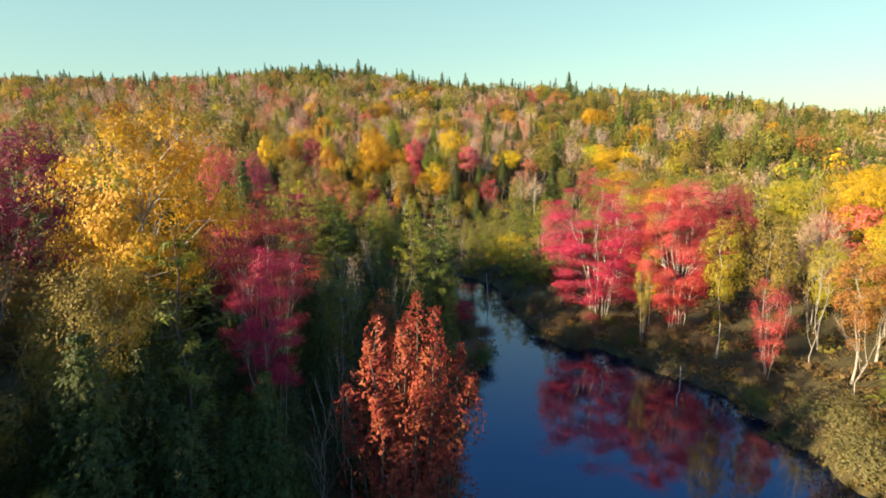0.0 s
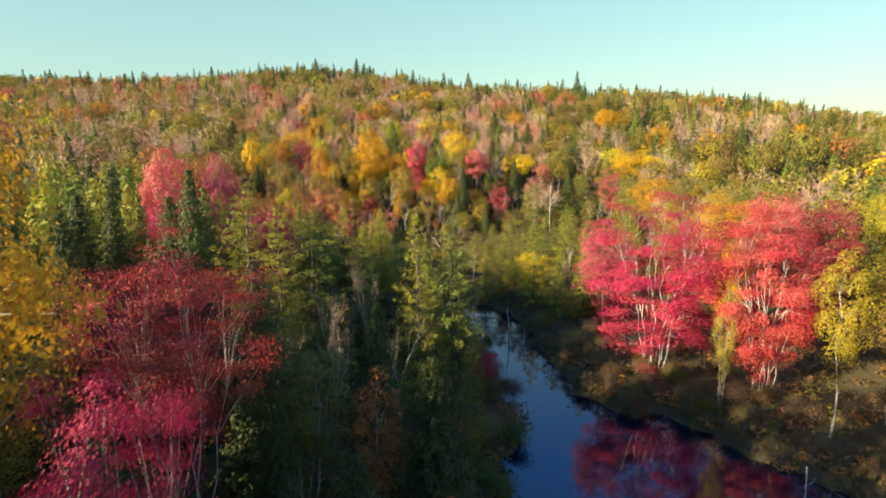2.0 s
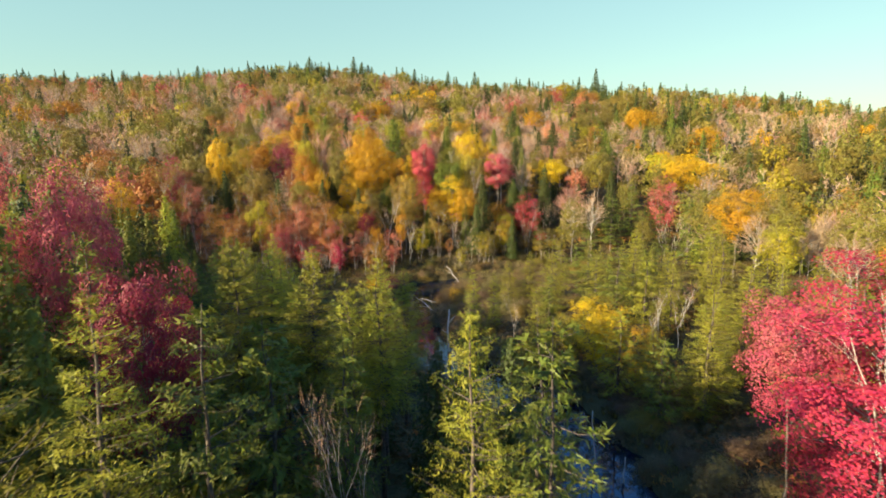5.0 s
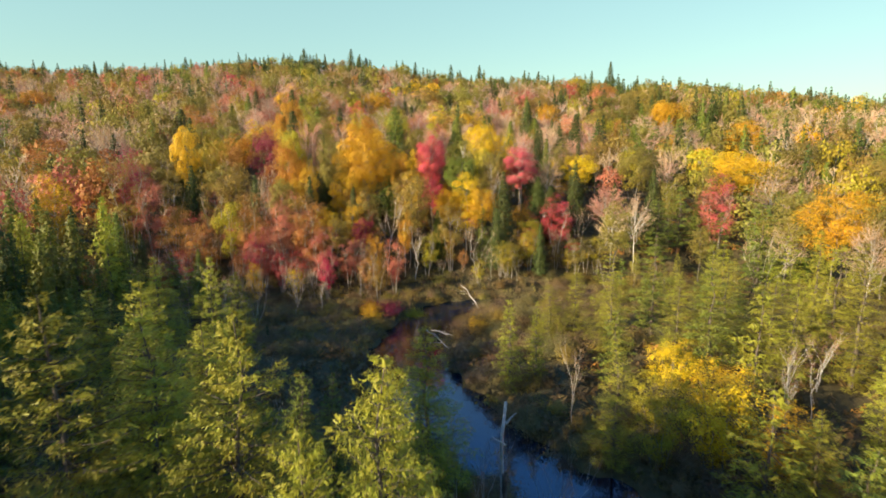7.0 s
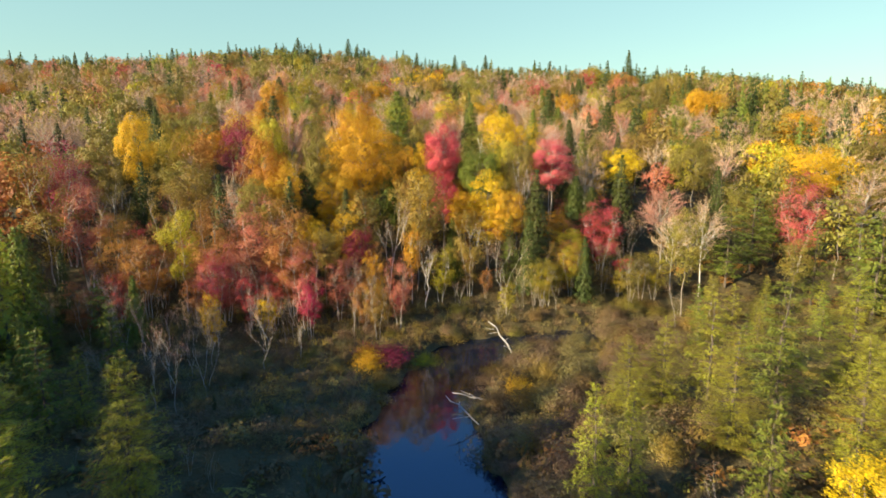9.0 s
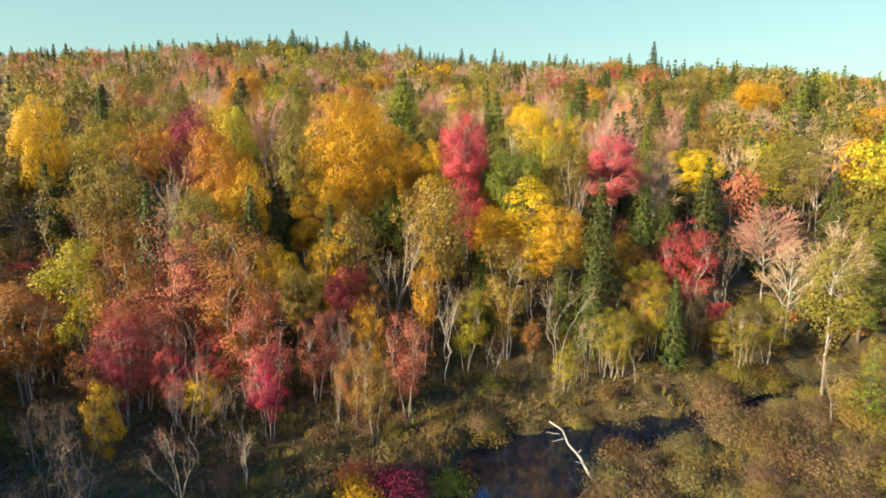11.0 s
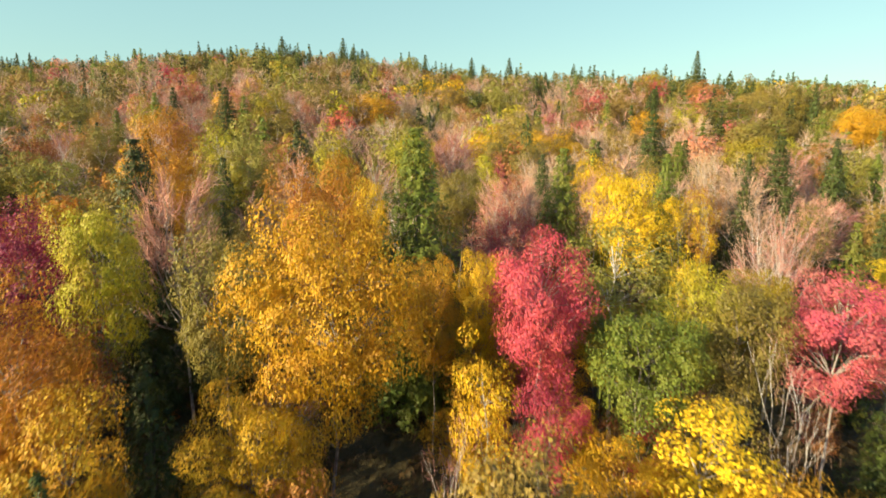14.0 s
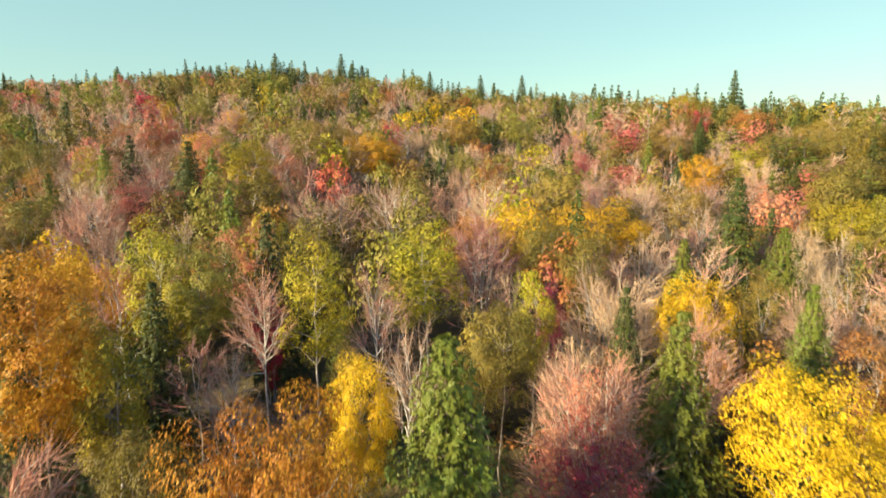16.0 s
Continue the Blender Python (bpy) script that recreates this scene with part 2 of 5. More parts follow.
wx, wy = np.meshgrid(np.linspace(-40, 90, 27), np.linspace(-150, 130, 57))
wid = np.arange(wx.size).reshape(wx.shape)
wq = np.stack([wid[:-1, :-1], wid[:-1, 1:], wid[1:, 1:], wid[1:, :-1]], -1).reshape(-1, 4)
wc = np.stack([wx, wy, 0 * wx], -1).reshape(-1, 3)
near_water = bank(wc[wq].mean(1)[:, 0], wc[wq].mean(1)[:, 1]) < 6
water = new("water", mesh_of("water", wc, wq[near_water], water_material()))
tagged(water, "dark still stream reflecting blue sky and trees", "water", kind="structure")


# ---- growing things ----
def tube(path, radii, sides=5):
    """A tapered limb along a path."""
    path, radii = np.asarray(path, float), np.asarray(radii, float)
    ahead = np.gradient(path, axis=0)
    ahead /= np.linalg.norm(ahead, axis=1, keepdims=True) + 1e-9
    side = np.cross(ahead, (0.31, 0.95, 0.05))
    side /= np.linalg.norm(side, axis=1, keepdims=True) + 1e-9
    up = np.cross(side, ahead)
    a = np.arange(sides) * 2 * math.pi / sides
    v = path[:, None] + radii[:, None, None] * (np.cos(a)[None, :, None] * side[:, None] + np.sin(a)[None, :, None] * up[:, None])
    n = len(path)
    i = np.arange(n - 1)[:, None] * sides
    j = np.arange(sides)[None]
    k = (j + 1) % sides
    f = np.stack([i + j, i + k, i + sides + k, i + sides + j], -1).reshape(-1, 4)
    return v.reshape(-1, 3), f


def joined(pieces):
    vs, fs, at = [], [], 0
    for v, f in pieces:
        vs.append(v)
        fs.append(f + at)
        at += len(v)
    return np.concatenate(vs), np.concatenate(fs)


def unit(v):
    return v / (np.linalg.norm(v, axis=-1, keepdims=True) + 1e-9)


def leaf_faces(rng, at, normal, along, size, width=0.55, plain=False):
    """A small folded leaf spray at each place; plain ones, for trees further off, have one face less."""
    n = len(at)
    normal = unit(unit(normal) + rng.normal(0, 0.24, (n, 3)))
    along = unit(along - normal * (along * normal).sum(1, keepdims=True) + rng.normal(0, 0.35, (n, 3)))
    across = np.cross(normal, along)
    s = (size * rng.uniform(0.6, 1.35, n))[:, None]
    if plain:
        v = np.stack([at - along * s * 0.45 + across * s * width * 0.55, at - along * s * 0.45 - across * s * width * 0.55,
                      at + along * s * 0.75 + normal * s * 0.1], 1).reshape(-1, 3)
        return v, np.arange(3 * n).reshape(-1, 3)
    v = np.stack([at - along * s * 0.5, at + across * s * width * 0.5 + normal * s * 0.12,
                  at + along * s * 0.6, at - across * s * width * 0.5 + normal * s * 0.12], 1).reshape(-1, 3)
    return v, np.arange(4 * n).reshape(-1, 4)


def limb(rng, a, b, r0, r1, sag=0.0, steps=4, wobble=0.05, sides=4):
    a, b = np.asarray(a, float), np.asarray(b, float)
    u = np.linspace(0, 1, steps)[:, None]
    p = a + (b - a) * u
    p[1:-1] += rng.normal(0, wobble * np.linalg.norm(b - a), (steps - 2, 3))
    p[:, 2] += sag * np.sin(u[:, 0] * math.pi)
    return tube(p, np.linspace(r0, r1, steps), sides)


def broadleaf(seed, height, width, clumps, per, leaf, stems=1, low=0.25, flat=0.55, shape="round", sides=5, plain=True, slim=0.9, limbs=0.6, tight=1.0, core=0.66):
    """A broad-leaved tree: stems, limbs to each clump, and leaves about the clumps. Returns wood and leaves."""
    rng = np.random.default_rng(seed)
    c0 = low * height
    mid, semi = (height + c0) / 2, (height - c0) / 2
    k = np.arange(clumps) + 0.5
    polar, turn = np.arccos(1 - 2 * k / clumps), math.pi * (1 + 5 ** 0.5) * k + rng.uniform(0, 6)
    d = np.stack([np.sin(polar) * np.cos(turn), np.sin(polar) * np.sin(turn), np.cos(polar)], 1)
    d = unit(d + rng.normal(0, 0.22, d.shape))
    lobe = 1 + 0.16 * np.sin(2.0 * turn + seed) + 0.12 * np.sin(3.3 * polar + seed * 2)
    r = rng.uniform(0.30, 1.0, clumps) ** 0.45 * lobe
    rel = d[:, 2] * r
    if shape == "cone":
        wide = np.clip(1.02 - 0.75 * (rel + 1) / 2, 0.12, 1)
    elif shape == "vase":
        wide = 0.62 + 0.38 * np.clip((rel + 1) / 1.3, 0, 1)
    else:
        wide = np.ones(clumps)
    cent = np.stack([d[:, 0] * r * width / 2 * wide, d[:, 1] * r * width / 2 * wide, mid + rel * semi * 0.92], 1)
    wood, base = [], []
    girth = 0.0072 * height + 0.02
    for s in range(stems):
        a = rng.uniform(0, 6.28) if stems == 1 else s * 6.28 / stems + rng.uniform(-0.4, 0.4)
        out = (0.03 if stems == 1 else 0.16) * height
        foot = np.array([math.cos(a), math.sin(a), 0]) * (0 if stems == 1 else 0.18 * stems ** 0.5)
        tip = foot + np.array([math.cos(a) * out, math.sin(a) * out, height * (0.86 if stems == 1 else 0.74)])
        u = np.linspace(0, 1, 8)[:, None]
        p = foot + (tip - foot) * u ** np.array([1.4, 1.4, 1.0])
        p[1:] += rng.normal(0, 0.012 * height, (7, 3)) * [1, 1, 0.2]
        p[0, 2] = -0.5
        rad = girth / stems ** 0.35 * (1.25 - u[:, 0]) ** 0.9 * 0.8
        rad[0] *= 1.5
        wood.append(tube(p, rad, sides + 1))
        base.append((p, rad))
    for c in cent[rng.uniform(0, 1, clumps) < limbs]:
        p, rad = base[rng.integers(len(base))] if stems > 1 else base[0]
        if stems > 1:
            p, rad = min(base, key=lambda b: np.linalg.norm(b[0][-1, :2] - c[:2]))
        want = np.clip((c[2] - 0.45 * np.linalg.norm(c[:2] - p[4, :2])) / height, 0.14, 0.8)
        i = int(np.clip(np.argmin(abs(p[:, 2] / height - want)), 1, 6))
        wood.append(limb(rng, p[i], c, rad[i] * 0.5, 0.01, 0.02 * height, 3, 0.06, 3))
    rad = tight * 0.5 * width * rng.uniform(0.26, 0.46, clumps) * (46 / max(clumps, 12)) ** 0.28
    num = np.maximum(4, (per * rng.uniform(0.55, 1.45, clumps))).astype(int)
    which = np.repeat(np.arange(clumps), num)
    off = unit(rng.normal(0, 1, (len(which), 3)) + [0, 0, 0.25]) * rng.uniform(core, 1.04, len(which))[:, None]
    at = cent[which] + off * rad[which][:, None] * [1, 1, flat]
    at[:, 2] = np.maximum(at[:, 2], 0.1)
    if core > 0.5:
        buried = np.zeros(len(at), bool)
        for c, r1 in zip(cent, rad):
            buried |= (((at - c) / (r1 * np.array([1, 1, flat]))) ** 2).sum(1) < 0.36
        at, off = at[~buried], off[~buried]
    out = unit(at - [0, 0, mid - 0.2 * semi])
    normal = 0.7 * out + (0.9 if core > 0.5 else 0.4) * off + [0, 0, 0.2]
    way = 0.5 * out + rng.normal(0, 1.0, at.shape) if slim > 0.2 else 0.6 * out + rng.normal(0, 0.22, at.shape) + [0, 0, 0.75]
    leaves = leaf_faces(rng, at, normal, way, leaf, slim, plain)
    wv, wf = joined(wood)
    k = np.array([0.5 * width / np.percentile(np.hypot(at[:, 0], at[:, 1]), 97)] * 2 + [height / np.percentile(at[:, 2], 99.6)])
    return (wv * k, wf), (leaves[0] * k, leaves[1])


def fan_tree(seed, height, width, limbs, twigs, thick=0.012, fork=0.32, sprays=6):
    """A leafless tree whose limbs sweep up and outwards like a fan and end in fine twigs."""
    rng = np.random.default_rng(seed)
    bole = np.array([(0, 0, -0.5), (0.01, 0, 0.12), (rng.normal(0, 0.012), rng.normal(0, 0.012), fork), (rng.normal(0, 0.03), rng.normal(0, 0.03), 0.74)]) * [height, height, height]
    bole[0, 2] = -0.5
    r0 = 0.0075 * height + 0.012
    wood, at, way, size = [tube(bole, [1.3 * r0, r0, 0.8 * r0, 0.4 * r0], 6)], [], [], []
    u = np.linspace(0, 1, 5)[:, None]
    for i in range(limbs):
        a = i * 2.4 + rng.uniform(-0.4, 0.4)
        r = ((i + 0.5) / limbs) ** 0.5 * rng.uniform(0.8, 1.0)
        side = np.array([math.cos(a), math.sin(a), 0])
        start = bole[2] + (bole[3] - bole[2]) * np.clip(1.05 - r + rng.uniform(-0.2, 0.2), 0, 1)
        tip = side * r * width / 2 + [0, 0, height * (0.52 + 0.46 * (1 - r * r)) * rng.uniform(0.86, 1.0)]
        bend = start + side * r * width * 0.27 + [0, 0, 0.34 * (tip[2] - start[2])] + rng.normal(0, 0.03 * height, 3)
        p = start * (1 - u) ** 2 + 2 * bend * u * (1 - u) + tip * u ** 2 + np.r_[[np.zeros(3)], rng.normal(0, 0.011 * height, (4, 3))]
        wood.append(tube(p, r0 * 0.52 * (1.08 - u[:, 0]) ** 0.8, 4))
        for _ in range(sprays):
            f = rng.uniform(0.3, 0.95)
            q = np.array([np.interp(f, u[:, 0], p[:, c]) for c in range(3)])
            ahead = unit(unit(p[-1] - p[1]) + 0.5 * side + rng.normal(0, 0.50, 3) + [0, 0, 0.12])
            length = height * rng.uniform(0.12, 0.24) * (1.15 - 0.5 * f)
            wood.append(tube(np.stack([q, q + ahead * length * 0.5 + rng.normal(0, 0.02 * length, 3), q + ahead * length]), [0.020, 0.014, 0.007], 3))
            g = rng.uniform(0.15, 1.0, twigs)[:, None]
            d = unit(ahead + rng.normal(0, 0.60, (twigs, 3)) + [0, 0, 0.15])
            at.append(q + ahead * length * g)
            way.append(d)
            size.append(length * rng.uniform(0.35, 0.75, twigs))
    at, way, size = np.concatenate(at), np.concatenate(way), np.concatenate(size)[:, None]
    across = unit(np.cross(way, rng.normal(0, 1, at.shape))) * thick
    n = len(at)
    v = np.stack([at - across, at + across, at + way * size], 1).reshape(-1, 3)
    k = np.array([0.5 * width / np.percentile(np.hypot(v[:, 0], v[:, 1]), 97)] * 2 + [height / v[:, 2].max()])
    wv, wf = joined(wood)
    return (wv * k, wf), (v * k, np.arange(3 * n).reshape(-1, 3))


def spire(seed, height, width, tiers, count, needle, low=0.05, boughs=9, droop=0.28, taper=0.85, ragged=0.3, plume=0.6):
    """A dense conifer: tiers of boughs, each a tapering plume of needle sprays, round a straight stem."""
    rng = np.random.default_rng(seed)
    u = 1 - rng.uniform(0, 1, count) ** 0.74
    tier = np.minimum((u * tiers).astype(int), tiers - 1)
    phase, reach = rng.uniform(0, 6.283, tiers + 1), rng.uniform(1 - ragged, 1 + 0.4 * ragged, (tiers + 1, boughs)) ** (1.0 if ragged < 0.5 else 0.75)
    bough = rng.integers(0, boughs, count)
    level = (tier + 0.5) / tiers
    length = 0.5 * width * ((1 - level) ** taper + 0.045) * reach[tier, bough] * np.where(level < 0.1, 0.8, 1.0)
    along = rng.uniform(0.08, 1, count) ** 0.62
    a = phase[tier] + bough * 6.283 / boughs + rng.normal(0, 0.24, count) * (1.25 - along)
    side = np.stack([np.cos(a), np.sin(a), np.zeros(count)], 1)
    z = height * (low + (1 - low) * level) + rng.normal(0, 0.26 * height / tiers, count) + length * along * (0.10 - droop * (1 - level) * along)
    at = side * (length * along)[:, None] + np.stack([np.zeros(count), np.zeros(count), np.minimum(z, height * 0.985)], 1)
    k = np.linspace(0, 1, 6)
    wood = [tube(np.stack([0 * k, 0 * k, k * height * 0.99 - 0.3], 1), 0.012 * height * (1.04 - k), 6)]
    if count > 5000:
        for i in range(0, tiers, 2):
            zi = height * (low + (1 - low) * (i + 0.5) / tiers)
            for j in range(boughs):
                e = phase[i] + j * 6.283 / boughs
                out = 0.46 * width * (1 - (i + 0.5) / tiers) ** taper * reach[i, j]
                wood.append(tube(np.array([(0, 0, zi), (math.cos(e) * out, math.sin(e) * out, zi - 0.1 * out)]), [0.03, 0.008], 3))
    return joined(wood), leaf_faces(rng, at, side + [0, 0, 0.55], 0.4 * side + [0, 0, -0.7] + rng.normal(0, 0.55, at.shape), needle * (0.55 + 0.45 * (1 - u)), plume, True)


def spired(seed, height, width, plumes, per, leaf):
    """An upright broad-leaved tree whose stems each end in a narrow plume of leaves."""
    rng = np.random.default_rng(seed)
    k = np.arange(plumes) + 0.5
    r, a = (k / plumes) ** 0.5 * 0.43 * width, 2.4 * k + seed
    top = height * (1.0 - 0.24 * (k / plumes) ** 1.5) * rng.uniform(0.90, 1.0, plumes)
    top[0] = height
    wood, at, way = [], [], []
    for i in range(plumes):
        foot = np.array([0.12 * math.cos(a[i]), 0.12 * math.sin(a[i]), -0.4])
        tip = np.array([r[i] * math.cos(a[i]), r[i] * math.sin(a[i]), top[i]])
        u = np.linspace(0, 1, 7)[:, None]
        p = foot + (tip - foot) * u ** np.array([0.7, 0.7, 1.0]) + np.r_[[np.zeros(3)], rng.normal(0, 0.01 * height, (6, 3))]
        wood.append(tube(p, 0.10 * (1.1 - u[:, 0]), 4))
        f = rng.uniform(0.30, 1.0, per)
        spine = np.stack([np.interp(f, u[:, 0], p[:, c]) for c in range(3)], 1)
        girth = 0.18 * width * (np.sin(math.pi * np.clip((f - 0.24) / 0.78, 0, 1)) ** 0.7) * (0.75 + 0.35 * np.sin(f * 23 + i))
        b = rng.uniform(0, 6.283, per)
        off = np.stack([np.cos(b), np.sin(b), np.zeros(per)], 1)
        at.append(spine + off * (girth * rng.uniform(0.2, 1, per) ** 0.5)[:, None])
        way.append(off)
    at, way = np.concatenate(at), np.concatenate(way)
    return joined(wood), leaf_faces(rng, at, way + unit(at * [1, 1, 0]) + [0, 0, 0.35], way + [0, 0, 0.9] + rng.normal(0, 0.4, at.shape), leaf, 0.6, True)


def bare_tree(seed, height, width, boughs, twigs, stems=1, twig_len=0.7, thick=0.03):
    """A leafless tree: forking limbs, and fine twigs as slender slips."""
    rng = np.random.default_rng(seed)
    wood, ends = [], []

    def grow(a, way, length, r, depth):
        b = a + way * length
        steps = 4 if depth < 2 else 3
        u = np.linspace(0, 1, steps)[:, None]
        p = a + (b - a) * u + np.r_[[np.zeros(3)], rng.normal(0, 0.05 * length, (steps - 1, 3))]
        wood.append(tube(p, np.linspace(r, r * 0.55, steps), 5 if depth == 0 else 3))
        if depth == 3:
            ends.append((p[-1], way, length))
            return
        for i in range(boughs if depth == 0 else 3):
            f = rng.uniform(0.45, 1.0) if i else 1.0
            q = p[0] + (p[-1] - p[0]) * f
            w = unit(way + rng.normal(0, 0.34 if depth else 0.40, 3) * [1, 1, 0.5] + [0, 0, 0.18])
            grow(q, w, length * rng.uniform(0.5, 0.75), r * 0.55, depth + 1)

    for s in range(stems):
        a = s * 6.28 / stems + rng.uniform(0, 1)
        lean = (0.05 if stems == 1 else 0.28) * width / height * 2
        grow(np.array([0.15 * math.cos(a), 0.15 * math.sin(a), -0.4]), unit(np.array([math.cos(a) * lean, math.sin(a) * lean, 1.0])),
             height * 0.45, (0.0058 * height + 0.014) / stems ** 0.4, 0)
    at, way = [], []
    for p, w, length in ends:
        for _ in range(twigs):
            at.append(p + rng.normal(0, 0.35, 3) * length * [1, 1, 0.8])
            way.append(w + rng.normal(0, 0.5, 3))
    at, way = np.array(at), unit(np.array(way))
    side = unit(np.cross(way, rng.normal(0, 1, at.shape)))
    n = len(at)
    s = (twig_len * rng.uniform(0.5, 1.3, n))[:, None]
    v = np.stack([at - way * s * 0.5 - side * thick, at - way * s * 0.5 + side * thick, at + way * s * 0.6, at + side * thick * 0.5], 1).reshape(-1, 3)
    tw = (v, np.stack([np.arange(n) * 4, np.arange(n) * 4 + 1, np.arange(n) * 4 + 3, np.arange(n) * 4 + 2], 1))
    top = max(v[:, 2].max(), 0.1)
    wv, wf = joined(wood)
    k = height / top
    across = 0.5 * width / (np.percentile(np.hypot(v[:, 0], v[:, 1]), 96) * k + 1e-6) * k
    scale = np.array([across, across, k])
    return (wv * scale, wf), (tw[0] * scale, tw[1])


def conifer(seed, height, width, tiers, boughs, per, needle, droop=0.25, low=0.12, ragged=0.2, airy=0.0, taper=0.85, plume=0.3, rise=0.12, plain=True):
    """A conifer: a straight trunk, tiers of boughs, and sprays of needles along each bough."""
    rng = np.random.default_rng(seed)
    r0 = 0.013 * height + 0.02
    zs = np.linspace(0, 1, 9)
    p = np.stack([rng.normal(0, 0.01 * height, 9) * zs, rng.normal(0, 0.01 * height, 9) * zs, zs * height], 1)
    p[0, 2] = -0.5
    wood = [tube(p, r0 * (1.04 - zs) ** 0.9, 6)]
    at, normal, along = [], [], []
    for i in range(tiers):
        u = (i + rng.uniform(0, 0.55)) / tiers
        z = height * (low + (1 - low) * u)
        reach = 0.5 * width * ((1 - u) ** taper * (0.95 if u > 0.10 else 0.75) + 0.02)
        number = max(4, int(boughs * (1 - 0.45 * u)))
        for b in range(number):
            if rng.uniform() < airy:
                continue
            a = (b + rng.uniform(-0.4, 0.4)) * 6.283 / number + i * 1.3
            length = reach * rng.uniform(1 - 1.6 * ragged, 1 + ragged)
            way = np.array([math.cos(a), math.sin(a), rise * (0.3 + u) + rng.uniform(-0.08, 0.08) - droop * (1 - u)])
            side = np.array([-math.sin(a), math.cos(a), 0])
            start = np.array([np.interp(z, p[:, 2], p[:, 0]), np.interp(z, p[:, 2], p[:, 1]), z + rng.uniform(-0.55, 0.55) * height / tiers * min(1.0, 2.2 * (1 - u))])
            tip = start + way * length
            if length > 0.14 * width:
                wood.append(limb(rng, start, tip, 0.01 + 0.01 * length, 0.005, -0.05 * length, 3, 0.02, 3))
            n = max(4, int(per * (length / (0.5 * width)) + 2))
            f = rng.uniform(0.16, 1.0, n) ** 0.7
            hand = rng.choice([-1.0, 1.0], n)[:, None]
            spread_out = (0.34 * length * np.minimum(1.0, 1.35 - f) * rng.uniform(0.1, 1.0, n))[:, None]
            q = start + (tip - start) * f[:, None] + side * hand * spread_out
            q[:, 2] += rng.normal(0, 0.035 * length + 0.03, n) - (droop * 0.5 * spread_out[:, 0] + 0.10 * length * f ** 2 * droop)
            at.append(q)
            normal.append(np.tile([0, 0, 0.75], (n, 1)) + 0.6 * way + rng.normal(0, 0.3, (n, 3)))
            along.append(np.tile(way, (n, 1)) + side * hand * rng.uniform(0.2, 1.0, n)[:, None] - [0, 0, droop * 0.4])
    many = sum(len(q) for q in at)
    n = 6
    at.append(np.stack([np.full(n, p[-1, 0]), np.full(n, p[-1, 1]), height * rng.uniform(0.94, 0.99, n)], 1))
    normal.append(rng.normal(0, 1, (n, 3)))
    along.append(np.tile([0, 0, 1.0], (n, 1)) + rng.normal(0, 0.3, (n, 3)))
    leaves = leaf_faces(rng, np.concatenate(at), np.concatenate(normal), np.concatenate(along), np.r_[np.full(many, needle), np.full(n, 0.4 * needle)], plume, plain)
    return joined(wood), leaves


def shrub(seed, height, width, clumps, per, leaf, plain=True):
    rng = np.random.default_rng(seed)
    d = unit(rng.normal(0, 1, (clumps, 3)))
    d[:, 2] = abs(d[:, 2])
    cent = d * rng.uniform(0.3, 0.9, clumps)[:, None] * [width / 2, width / 2, height * 0.75] + [0, 0, height * 0.15]
    wood = [limb(rng, (0.1 * d[i, 0], 0.1 * d[i, 1], -0.15), cent[i], 0.03, 0.008, 0, 3, 0.05, 3) for i in range(clumps)]
    which = rng.integers(0, clumps, clumps * per)
    at = cent[which] + rng.normal(0, 0.15, (len(which), 3)) * [width, width, height * 0.8]
    at[:, 2] = np.maximum(at[:, 2], 0.05)
    return joined(wood), leaf_faces(rng, at, unit(at) + [0, 0, 0.4], rng.normal(0, 1, at.shape) + [0, 0, 0.5], leaf, 0.6, plain)


